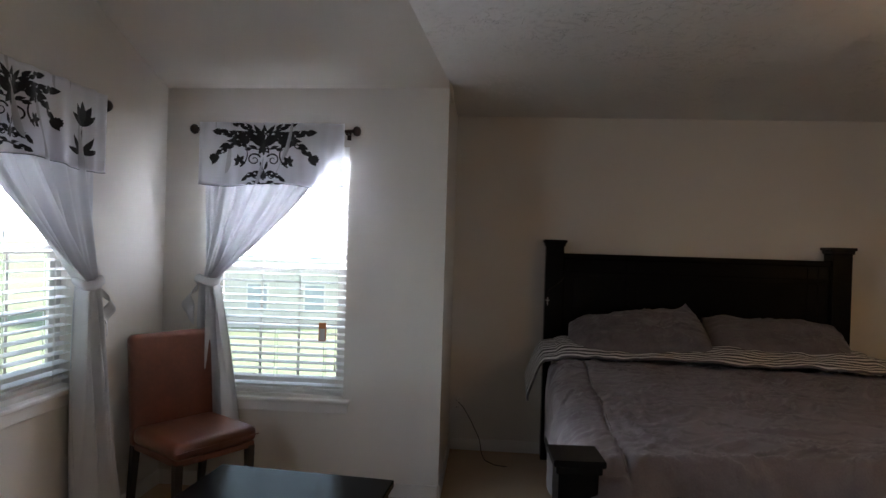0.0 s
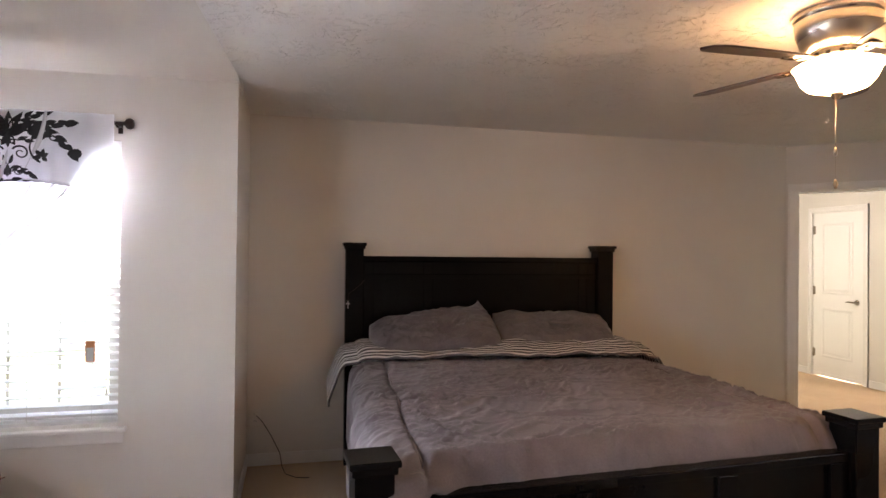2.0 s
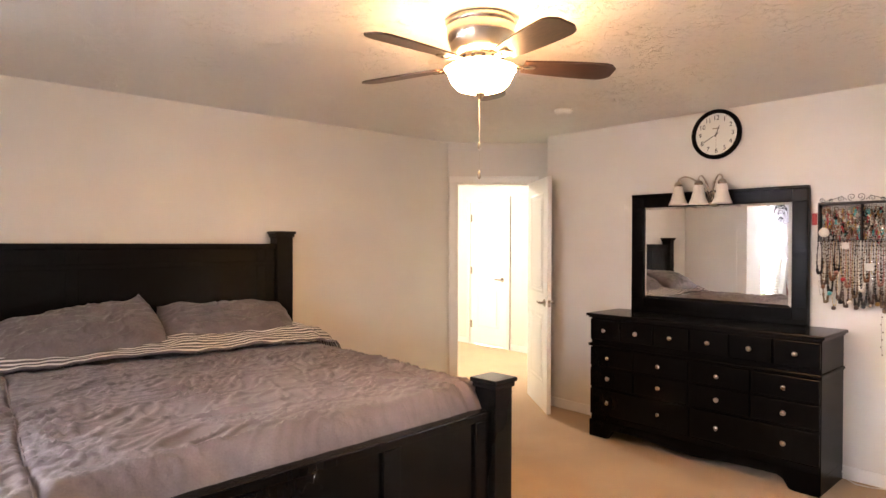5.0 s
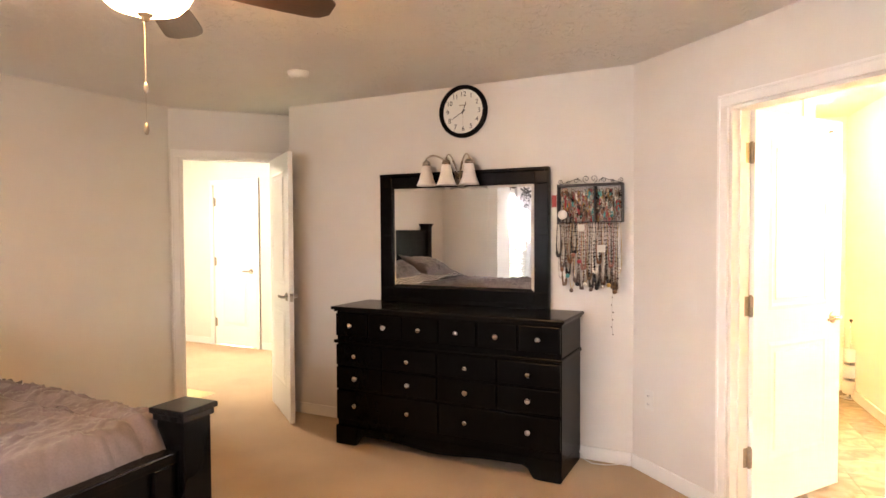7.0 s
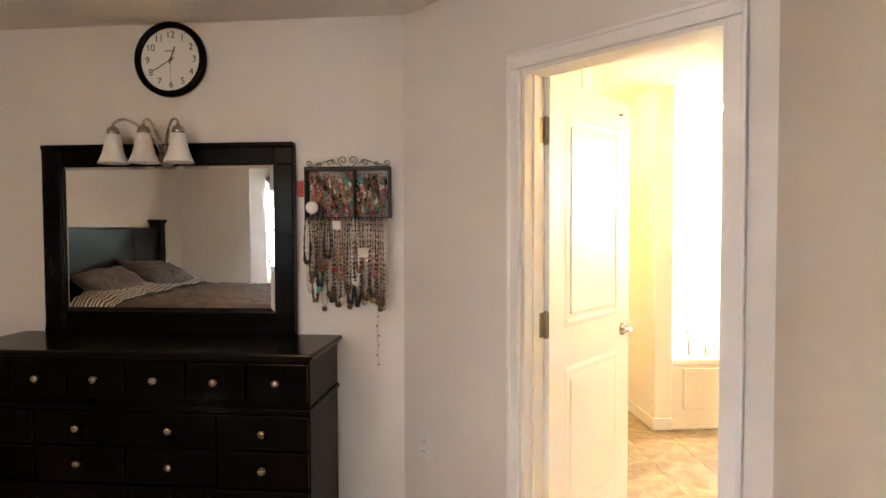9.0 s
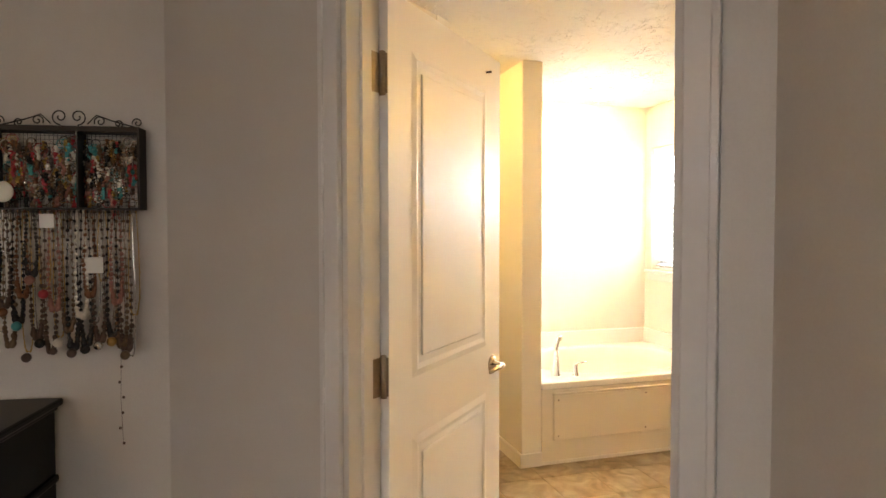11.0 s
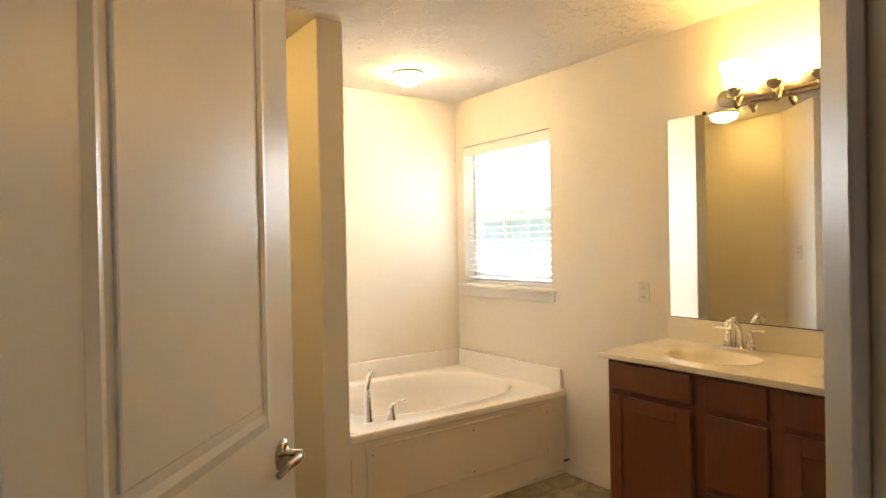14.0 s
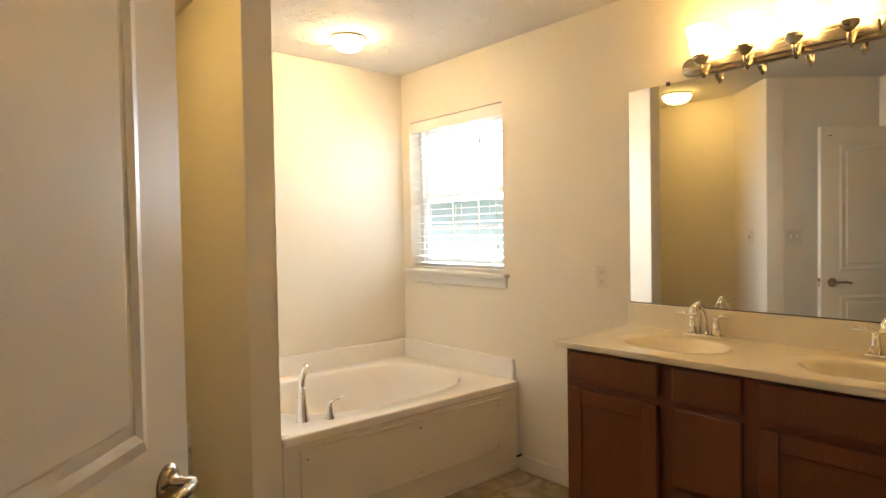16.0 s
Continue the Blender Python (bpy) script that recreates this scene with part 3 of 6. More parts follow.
for dn in ("door_2", "door_4"):
    part("coat_peg", lathe([(0, 0), (0.004, 0), (0.0035, 0.012), (0.005, 0.018), (0, 0.020)], 10, m=pose(0.64, -0.0175, 1.965, 90)), BRONZE, bpy.data.objects[dn], "small dark coat peg", True)
jl = thing("door_5", pose(6.92, 5.485, 0.012, 0, 0, -15), "white hallway door opened into the next room", "door")
tagged(jl, kind="structure")
part("leaf", B(0, 0.5, -0.0175, 0.0175, 0, 2.02, 0.002), DOORP, jl)
for z in (0.28, 1.06, 1.82):
    part("hinge", B(-0.15, -0.118, -0.018, 0.012, z - 0.05, z + 0.05, 0.002), BRASS, jl)

# ---- windows ----


def window(name, m, width, lo, hi, label, base=0.0):
    """A vinyl single-hung window; local x along the wall, y outward from the room face, z up."""
    w = thing(name, m, label, "window")
    tagged(w, kind="structure")
    g = 0.035
    mid = (lo + hi) / 2 + 0.005
    for a, b, c, d, nm in ((0.001, g, lo, hi, "window_frame"), (width - g, width - 0.001, lo, hi, "window_frame"), (g, width - g, lo + 0.001, lo + g, "window_frame"), (g, width - g, hi - g, hi - 0.001, "window_frame")):
        part(nm, B(a, b, 0.085, 0.135, c, d, 0.003), WHITE, w)
    for z0, z1, y in ((lo + g, mid + 0.02, 0.092), (mid - 0.02, hi - g, 0.112)):
        sash = bmesh.new()
        for a, b, c, d in ((g, g + 0.035, z0, z1), (width - g - 0.035, width - g, z0, z1), (g + 0.035, width - g - 0.035, z0, z0 + 0.04), (g + 0.035, width - g - 0.035, z1 - 0.04, z1)):
            box(sash, a, b, y, y + 0.018, c, d, 0.003)
        sp = part("sash", sash, WHITE, w)
        pane = link("pane", B(g + 0.035, width - g - 0.035, y + 0.007, y + 0.011, z0 + 0.04, z1 - 0.04), GLASS)
        pane.parent = sp
        pane.visible_shadow = False
        for k in (1, 2):
            gx = g + 0.035 + (width - 2 * g - 0.07) * k / 3
            mu = link("muntin", B(gx - 0.008, gx + 0.008, y + 0.0125, y + 0.017, z0 + 0.04, z1 - 0.04, 0.001), WHITE)
            mu.parent = sp
        gz = (z0 + z1) / 2
        mu = link("muntin", B(g + 0.035, width - g - 0.035, y + 0.0172, y + 0.021, gz - 0.008, gz + 0.008, 0.001), WHITE)
        mu.parent = sp
    if base:
        part("base_board", B(0.001, width - 0.001, 0.070, 0.130, lo - base, lo - 0.001, 0.003), WHITE, w)
        lo -= base
    part("window_sill", B(-0.045, width + 0.045, -0.042, 0.084, lo - 0.024, lo - 0.001, 0.006), WHITE, w, "white painted window sill")
    part("apron", B(-0.03, width + 0.03, -0.016, -0.001, lo - 0.085, lo - 0.025, 0.004), WHITE, w)
    return w


def blind(m, width, lo, hi, label, tilt, pitch=0.044, gap=0.0):
    """Slatted blind within the window opening."""
    b = thing("window_blind", m, label, "blind", "window blinds")
    part("headrail", B(0.004, width - 0.004, 0.022, 0.068, hi - 0.05, hi - 0.003, 0.004), BLIND, b)
    part("valance_strip", B(0.002, width - 0.002, 0.012, 0.021, hi - 0.072, hi - 0.002, 0.003), BLIND, b)
    part("bottom_rail", B(0.006, width - 0.006, 0.030, 0.064, lo + 0.004, lo + 0.020, 0.005), BLIND, b)
    sl = bmesh.new()
    box(sl, 0.008, width - 0.008, -0.024, 0.024, -0.0014, 0.0014)
    me = bpy.data.meshes.new("slat")
    sl.to_mesh(me)
    sl.free()
    me.materials.append(BLIND)
    z = lo + 0.045
    k = 0
    while z < hi - 0.08:
        s = new("slat", me)
        s.parent = b
        s.matrix_local = pose(0, 0.047, z, tilt + 2.2 * math.sin(k * 2.3), 0, 0.12 * math.sin(k * 1.7))
        z += pitch
        k += 1
    for x in (0.13, width / 2, width - 0.13):
        for y in (0.021, 0.073):
            part("ladder_cord", B(x - 0.0012, x + 0.0012, y - 0.001, y + 0.001, lo + 0.01, hi - 0.05), CORD, b)
    part("pull_cord", tube([(width - 0.06, 0.016, hi - 0.06), (width - 0.058, 0.014, (lo + hi) / 2), (width - 0.06, 0.016, lo + 0.17)], 0.0016, 6), CORD, b)
    part("tassel", lathe([(0, 0.03), (0.004, 0.028), (0.007, 0.0), (0, 0.0)], 10, m=pose(width - 0.06, 0.016, lo + 0.14)), PLASTIC, b)
    return b


NOOKM = pose(WIN2[0], 3.75, 0)
window("window_1", NOOKM, WIN2[1] - WIN2[0], WIN2[2], WIN2[3], "white single-hung window with sill in the nook", SILLDROP)
nook_blind = blind(NOOKM, WIN2[1] - WIN2[0], WIN2[2], WIN2[3], "white slatted window blind with open slats", 8)
wt = part("warning_tag", B(0.70, 0.745, 0.006, 0.009, 0.90, 1.01), ORANGE, nook_blind, "orange paper warning tag on the cord")
part("tag_text", B(0.706, 0.739, 0.0045, 0.0058, 0.905, 0.975), PLASTIC, nook_blind, "pale printed panel of the tag")
WESTM = pose(-1.66, WIN1[0], 0, 0, 0, 90)
window("window_2", WESTM, WIN1[1] - WIN1[0], WIN1[2], WIN1[3], "white single-hung window with sill in the west wall", SILLDROP)
blind(WESTM, WIN1[1] - WIN1[0], WIN1[2], WIN1[3], "white slatted window blind with open slats", 8)
# unseen window, added so that the rear fill lamp has an opening
window("window_4", pose(-1.66, 0.87, 0, 0, 0, 90), 0.86, 0.80, 2.03, "white single-hung window with sill in the west wall")
BATHM = BATH @ pose(WINB[1], BY, 0, 0, 0, 180)
window("window_3", BATHM, WINB[1] - WINB[0], WINB[2], WINB[3], "white single-hung bathroom window with sill")
blind(BATHM, WINB[1] - WINB[0], WINB[2], WINB[3], "white slatted bathroom blind", 6)

# ---- curtains ----


def finial_rod(m, length, label):
    r = thing("curtain_rod", m, label, "curtain rod", "curtain rods")
    part("rod", tube([(0, 0, 0), (length, 0, 0)], 0.009, 12), BRONZE, r, smooth=True)
    for x, s in ((0, -1), (length, 1)):
        part("finial", lathe([(0, 0), (0.010, 0.001), (0.012, 0.010), (0.026, 0.018), (0.030, 0.034), (0.022, 0.050), (0, 0.056)], 20, m=pose(x, 0, 0, 0, 90 * s)), BRONZE, r, "round bronze finial", True)
        part("bracket", tube([(x - s * 0.03, 0.078, -0.004), (x - s * 0.03, 0.02, -0.016), (x - s * 0.03, 0.0, -0.012)], 0.006, 8), BRONZE, r, smooth=True)
        part("bracket_plate", B(x - s * 0.03 - 0.012, x - s * 0.03 + 0.012, 0.076, 0.0795, -0.04, 0.025, 0.002), BRONZE, r)
    return r


def swept_curtain(name, m, top, width, tie, end, label, lean, edge):
    """A sheer panel gathered on a rod and drawn to a tie at one side. Local x along the rod from the tie side; edge: how fast the free edge sweeps in."""
    c = thing(name, m, label, "curtain", "sheer curtains")
    tie_x = 0.075

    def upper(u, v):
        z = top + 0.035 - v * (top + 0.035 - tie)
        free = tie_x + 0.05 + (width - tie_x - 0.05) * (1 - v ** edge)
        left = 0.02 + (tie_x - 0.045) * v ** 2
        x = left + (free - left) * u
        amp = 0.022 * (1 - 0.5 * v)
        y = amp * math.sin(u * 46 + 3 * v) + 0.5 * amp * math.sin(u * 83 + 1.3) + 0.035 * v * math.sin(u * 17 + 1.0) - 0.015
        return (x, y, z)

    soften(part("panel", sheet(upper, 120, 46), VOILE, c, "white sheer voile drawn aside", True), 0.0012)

    def lower(u, v):
        z = tie - v * (tie - end)
        half = 0.050 + 0.10 * v ** 0.8
        x = tie_x + lean * v + (2 * u - 1) * half + 0.02 * v * math.sin(u * 9)
        y = (0.030 + 0.022 * v) * math.sin(u * 20 + 2 * v) + 0.012 * math.sin(u * 47) - 0.015
        return (x, y, z + 0.03 * v * (2 * u - 1))

    soften(part("tail", sheet(lower, 70, 30), VOILE, c, "", True), 0.0012)
    knot = bmesh.new()
    pts = [(tie_x + 0.062 * math.cos(a), -0.015 + 0.050 * math.sin(a), tie + 0.012 * math.sin(2 * a)) for a in [i * math.pi / 9 for i in range(18)]]
    tube(pts, 0.016, 8, knot, closed=True, flat=1.5)
    part("tie_band", knot, VOILE, c, "sheer tie band knotted round the curtain", True)

    def loop(u, v):
        a = u * math.pi
        return (tie_x - 0.05 - 0.06 * math.sin(a) * (0.4 + v), -0.055 + 0.02 * math.cos(3 * a), tie - 0.01 - 0.20 * u - 0.05 * v)

    soften(part("tie_end", sheet(loop, 16, 4), VOILE, c, "", True), 0.0012)
    return c


def leaf_shape(bm, f, cx, cy, ang, ln, wd, bend=0.0):
    """A pointed leaf laid on the surface f(x, z)."""
    n = 7
    sides = []
    for sg in (-1, 1):
        row = []
        for i in range(n + 1):
            t = i / n
            w = sg * wd * math.sin(math.pi * t ** 0.8) * 0.5
            b = bend * t * t * ln
            px, pz = t * ln, w + b
            row.append((cx + px * math.cos(ang) - pz * math.sin(ang), cy + px * math.sin(ang) + pz * math.cos(ang)))
        sides.append(row)
    for i in range(n):
        p = [sides[0][i], sides[0][i + 1], sides[1][i + 1], sides[1][i]]
        try:
            bm.faces.new([bm.verts.new(f(*k)) for k in p])
        except ValueError:
            pass


def scroll(bm, f, cx, cy, r0, r1, a0, turn, wd):
    n = 26
    prev = None
    for i in range(n + 1):
        t = i / n
        a = a0 + turn * t
        r = r0 + (r1 - r0) * t
        w = wd * (0.35 + 0.65 * t)
        p = [(cx + (r + k) * math.cos(a), cy + (r + k) * math.sin(a)) for k in (-w / 2, w / 2)]
        if prev:
            bm.faces.new([bm.verts.new(f(*k)) for k in (prev[0], prev[1], p[1], p[0])])
        prev = p


def sprig(bm, f, a, b, c, n, size, width):
    """A bowed stem from a to c by way of b, with leaves on both sides."""
    prev = None
    for i in range(n * 2 + 1):
        t = i / (n * 2)
        x = (1 - t) ** 2 * a[0] + 2 * t * (1 - t) * b[0] + t * t * c[0]
        y = (1 - t) ** 2 * a[1] + 2 * t * (1 - t) * b[1] + t * t * c[1]
        d = math.atan2((1 - t) * (b[1] - a[1]) + t * (c[1] - b[1]), (1 - t) * (b[0] - a[0]) + t * (c[0] - b[0]))
        w = width * (1 - 0.6 * t)
        p = [(x - k * w * math.sin(d), y + k * w * math.cos(d)) for k in (-0.5, 0.5)]
        if prev:
            bm.faces.new([bm.verts.new(f(*k)) for k in (prev[0], prev[1], p[1], p[0])])
        prev = p
        if i:
            sg = 1 if i % 2 else -1
            leaf_shape(bm, f, x, y, d + sg * (0.75 - 0.3 * t), size * (1.15 - 0.45 * t), size * 0.44, -0.35 * sg)
    leaf_shape(bm, f, c[0], c[1], d, size, size * 0.55)


def damask(bm, f, cx, cy, s):
    """One flock-print medallion: plume, leafy side branches and scrolls."""
    for a, l, w in ((90, 0.105, 0.046), (66, 0.10, 0.036), (114, 0.10, 0.036), (42, 0.085, 0.032), (138, 0.085, 0.032), (15, 0.06, 0.026), (165, 0.06, 0.026)):
        leaf_shape(bm, f, cx, cy - 0.03 * s, radians(a), l * s, w * s)
    for a in (-90, -55, -125):
        leaf_shape(bm, f, cx, cy - 0.03 * s, radians(a), 0.055 * s, 0.03 * s)
    for sg in (-1, 1):
        def g(x, y):
            return f(cx + sg * (x - cx), y)

        def at(x, y):
            return (cx + x * s, cy + y * s)
        sprig(bm, g, at(0.02, -0.02), at(0.15, 0.03), at(0.235, -0.085), 5, 0.060 * s, 0.010 * s)
        sprig(bm, g, at(0.03, 0.0), at(0.11, 0.015), at(0.215, 0.030), 4, 0.058 * s, 0.009 * s)
        sprig(bm, g, at(0.02, 0.01), at(0.05, 0.05), at(0.13, 0.070), 3, 0.048 * s, 0.008 * s)
        sprig(bm, g, at(0.015, -0.05), at(0.06, -0.055), at(0.115, -0.035), 2, 0.040 * s, 0.007 * s)
        sprig(bm, g, at(0.01, -0.19), at(0.05, -0.17), at(0.085, -0.195), 3, 0.034 * s, 0.007 * s)
        for k in range(10):
            leaf_shape(bm, g, cx + 0.262 * s, cy - 0.098 * s, radians(36 * k), 0.024 * s, 0.020 * s)
        scroll(bm, g, cx + 0.150 * s, cy - 0.075 * s, 0.060 * s, 0.072 * s, 1.7, 2.6, 0.009 * s)
        for a in (20, 75, 130, 200, -40):
            leaf_shape(bm, g, cx + 0.125 * s, cy - 0.115 * s, radians(a), 0.036 * s, 0.020 * s)
        scroll(bm, g, cx + 0.050 * s, cy - 0.105 * s, 0.006 * s, 0.032 * s, 0.4, 8.6, 0.009 * s)
        scroll(bm, g, cx + 0.040 * s, cy - 0.185 * s, 0.005 * s, 0.028 * s, 2.0, 8.0, 0.009 * s)
        sprig(bm, g, at(0.0, -0.225), at(0.04, -0.225), at(0.075, -0.235), 2, 0.038 * s, 0.008 * s)
        leaf_shape(bm, g, cx + 0.005 * s, cy - 0.155 * s, radians(50), 0.045 * s, 0.018 * s, 0.3)
    leaf_shape(bm, f, cx, cy - 0.21 * s, radians(90), 0.06 * s, 0.03 * s)


def tulip(bm, f, cx, cy, s):
    leaf_shape(bm, f, cx - 0.004 * s, cy - 0.16 * s, radians(88), 0.17 * s, 0.012 * s)
    for a, l, w in ((90, 0.12, 0.05), (66, 0.11, 0.04), (114, 0.11, 0.04), (40, 0.09, 0.03), (140, 0.09, 0.03)):
        leaf_shape(bm, f, cx, cy, radians(a), l * s, w * s)
    for a in (30, 150, -12, 192):
        leaf_shape(bm, f, cx, cy - 0.12 * s, radians(a), 0.09 * s, 0.03 * s, 0.4 if a in (30, -12) else -0.4)


def valance(m, width, top, drop, label, motifs):
    v = thing("curtain_valance", m, label, "valance", "damask valances")

    def surf(x, z):
        u = x / width
        return (x, -0.036 + 0.011 * math.sin(u * 34) * (0.5 + 0.5 * (top - z) / drop) + 0.006 * math.sin(u * 61 + 1) , z)

    def cloth(a, b):
        x = width * a
        z = top + 0.035 - b * (drop + 0.035 + 0.012 * math.sin(a * 9))
        return surf(x, z)

    soften(part("cloth", sheet(cloth, 110, 20), SHEER, v, "white voile valance panel", True), 0.0012)
    part("hem", tube([(width * i / 50, surf(width * i / 50, top - drop)[1] - 0.001, top - drop - 0.012 * math.sin(i / 50 * 9)) for i in range(51)], 0.0022, 5), DAMASK, v)
    bm = bmesh.new()

    def front(x, z):
        x = min(max(x, 0.0), width)
        z = max(min(z, top + 0.03), top - drop + 0.004)
        p = surf(x, z)
        return (p[0], p[1] - 0.003, p[2])

    for kind, cx, cz, s in motifs:
        (damask if kind == "d" else tulip)(bm, front, cx, cz, s)
    part("print", bm, DAMASK, v, "black flocked damask print")
    return v


NR = pose(-1.415, 3.668, 2.135)
finial_rod(NR, 0.905, "thin bronze curtain rod with ball finials")
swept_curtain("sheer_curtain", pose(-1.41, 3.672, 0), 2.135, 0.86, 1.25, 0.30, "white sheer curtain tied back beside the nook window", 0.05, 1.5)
valance(pose(-1.40, 3.664, 0), 0.86, 2.135, 0.325, "white sheer valance with black damask print", [("d", 0.39, 2.075, 1.14)])
WR = pose(-1.580, 2.02, 2.125, 0, 0, 90)
finial_rod(WR, 0.99, "thin bronze curtain rod with ball finials")
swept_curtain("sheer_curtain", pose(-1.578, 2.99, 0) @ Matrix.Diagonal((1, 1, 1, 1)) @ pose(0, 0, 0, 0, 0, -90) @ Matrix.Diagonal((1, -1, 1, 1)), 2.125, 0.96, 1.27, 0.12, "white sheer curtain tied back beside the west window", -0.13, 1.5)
valance(pose(-1.574, 2.03, 0, 0, 0, 90), 0.95, 2.125, 0.33, "white sheer valance with black damask print", [("d", 0.36, 2.06, 0.98), ("t", 0.78, 1.98, 0.95), ("d", 0.05, 2.05, 0.8)])

# ---- bed ----


def king_bed():
    m = pose(1.655, 2.235, 0, 0, 0, -1.6)
    bed = thing("bed_frame", m, "black wooden king bed frame with square posts", "bed")
    L = 2.40

    def post(x, y, h, w):
        p = part("post", B(x - w / 2, x + w / 2, y - w / 2, y + w / 2, 0, h - 0.045, 0.004), BLACK, bed)
        cap = bmesh.new()
        box(cap, x - w / 2 - 0.010, x + w / 2 + 0.010, y - w / 2 - 0.010, y + w / 2 + 0.010, h - 0.046, h - 0.020, 0.005)
        box(cap, x - w / 2 - 0.019, x + w / 2 + 0.019, y - w / 2 - 0.019, y + w / 2 + 0.019, h - 0.022, h, 0.005)
        c = link("post_cap", cap, GLOSSBLACK)
        c.parent = p
        return p

    foot = pose(0.955, 0.08, 0, 0, 0, 4.6) @ pose(-0.955, -0.08, 0)
    for sx in (-1, 1):
        post(sx * 0.952, L - 0.075, 1.555, 0.125)
        post(0.955 if sx > 0 else -1.06, 0.08, 0.838, 0.125).matrix_local = foot
    yb = L - 0.085
    part("headboard_panel", B(-0.889, 0.889, yb - 0.012, yb + 0.022, 0.35, 1.425, 0.003), BLACK, bed)
    part("headboard_rail", B(-0.889, 0.889, yb - 0.036, yb + 0.036, 1.425, 1.462, 0.006), BLACK, bed)
    part("headboard_rail", B(-0.889, 0.889, yb - 0.026, yb - 0.0125, 1.30, 1.335, 0.004), BLACK, bed)
    for x in (-0.85, -0.42, 0.78):
        part("headboard_stile", B(x - 0.035, x + 0.035, yb - 0.022, yb - 0.0125, 0.6, 1.424, 0.004), BLACK, bed)
    part("footboard_panel", B(-0.997, 0.889, 0.065, 0.095, 0.14, 0.655, 0.003), BLACK, bed, m=foot)
    part("footboard_rail", B(-0.997, 0.889, 0.045, 0.115, 0.655, 0.695, 0.006), BLACK, bed, m=foot)
    part("footboard_rail", B(-0.997, 0.889, 0.05, 0.064, 0.14, 0.24, 0.004), BLACK, bed, m=foot)
    for x in (-0.84, -0.3, 0.3, 0.84):
        part("footboard_stile", B(x - 0.045, x + 0.045, 0.048, 0.064, 0.241, 0.654, 0.004), BLACK, bed, m=foot)
    for sx in (-1, 1):
        part("side_rail", B(sx * 0.975 - 0.02, sx * 0.975 + 0.02, 0.145, L - 0.14, 0.16, 0.42, 0.004), BLACK, bed)
    mat = thing("mattress", m, "white king mattress on the bed frame", "mattress")
    part("box_spring", B(-0.93, 0.93, 0.13, L - 0.12, 0.20, 0.45, 0.03, 3), SHEETW, mat)
    part("mattress_body", B(-0.93, 0.93, 0.13, L - 0.12, 0.45, 0.735, 0.05, 3), SHEETW, mat)
    part("mattress_edge", B(-0.945, 0.945, 0.125, L - 0.115, 0.60, 0.615, 0.006), SHEETW, mat)

    com = thing("comforter", m, "rumpled grey velvety comforter spread over the bed", "comforter")
    W = 0.985

    def drape(u, v, lift=0.0, reach=1.0, fall=0.28):
        """u across the bed, v from foot to head; sides fall over the edge."""
        s = (2 * u - 1) * (W + fall)
        a = abs(s)
        r = 0.09
        if a < W - r:
            x, drop = a, 0.0
        else:
            k = min((a - (W - r)) / (r * 1.57), 1.0)
            x = W - r + r * math.sin(k * 1.57)
            drop = r * (1 - math.cos(k * 1.57)) + max(0.0, a - (W - r) - r * 1.57)
        x = math.copysign(x, s)
        return x, drop

    def top(u, v):
        y = 0.10 + v * 1.68
        x, drop = drape(u, v)
        z = 0.790 - drop
        # the foot end tucks down behind the footboard
        e = max(0.0, 1 - (y - 0.10) / 0.10)
        over = min(1.0, max(0.0, (-0.62 - x) / 0.25))
        over = over * over * (3 - 2 * over)
        z -= (1 - over) * 0.13 * e * e
        # and hangs over its rail at one corner
        y -= over * 0.095 * max(0.0, 1 - v / 0.10)
        z -= over * (0.035 * min(e, 1.0) + 0.09 * min(1.0, max(0.0, (0.045 - y) / 0.04)) ** 1.5)
        n = noise.fractal(Vector((x * 2.2, y * 2.2, 3.1)), 1.0, 2.0, 3)
        w = noise.noise(Vector((x * 4 + 2 * n, y * 6, 1.3)))
        amp = 1.0 if drop < 0.03 else 0.6
        z += amp * (0.016 * n + 0.005 * w)
        # thin creases running in several directions, thicker in some places
        k1, k2 = noise.noise(Vector((x * 1.7, y * 1.9, 41.0))), noise.noise(Vector((x * 3.1, y * 3.3, 52.0)))
        thick = 0.55 + 0.9 * max(0.0, 0.5 + noise.noise(Vector((x * 2.3, y * 2.6, 63.0))))
        for fx, fy, sk, seed, h, e in ((2.6, 6.5, 1.6, 11.0, 0.014, 26), (5.5, 3.4, -2.4, 23.0, 0.011, 30), (4.4, 9.5, 3.2, 31.0, 0.0095, 24), (9.0, 5.2, -4.4, 37.0, 0.008, 24)):
            r = 1 - abs(noise.noise(Vector((x * fx + y * sk + 1.6 * k1 + 0.5 * k2, y * fy - x * sk + 1.8 * k2, seed))))
            z += amp * thick * h * r ** e
        # stitched seam lines pull the quilt down
        for sx in (-0.80, 0.80):
            z -= 0.016 * math.exp(-((x - sx - 0.01 * math.sin(y * 9)) / 0.012) ** 2)
        if drop > 0.03:
            x += math.copysign(0.018 * math.sin(y * 11 + 2 * n) + 0.012 * n + 0.02 * min(1, drop / 0.2), x)
            z += 0.03 * noise.noise(Vector((y * 3.0, math.copysign(1, x), 0)))
        if x < 0:
            x -= 0.085 * (1 - v) * min(1.0, -x / 0.6)
        y -= 0.16 * max(0.0, (0.955 - x) / 2.0) * (1 - v) ** 2
        return (x, y, z)

    soften(part("quilt", sheet(top, 260, 220), GREY, com, "", True), 0.018)

    for u in (0.5 - 0.80 / 2.53, 0.5 + 0.80 / 2.53):
        pts = []
        for k in range(60):
            p = top(u, 0.03 + 0.95 * k / 59)
            pts.append((p[0], p[1], p[2] + 0.013))
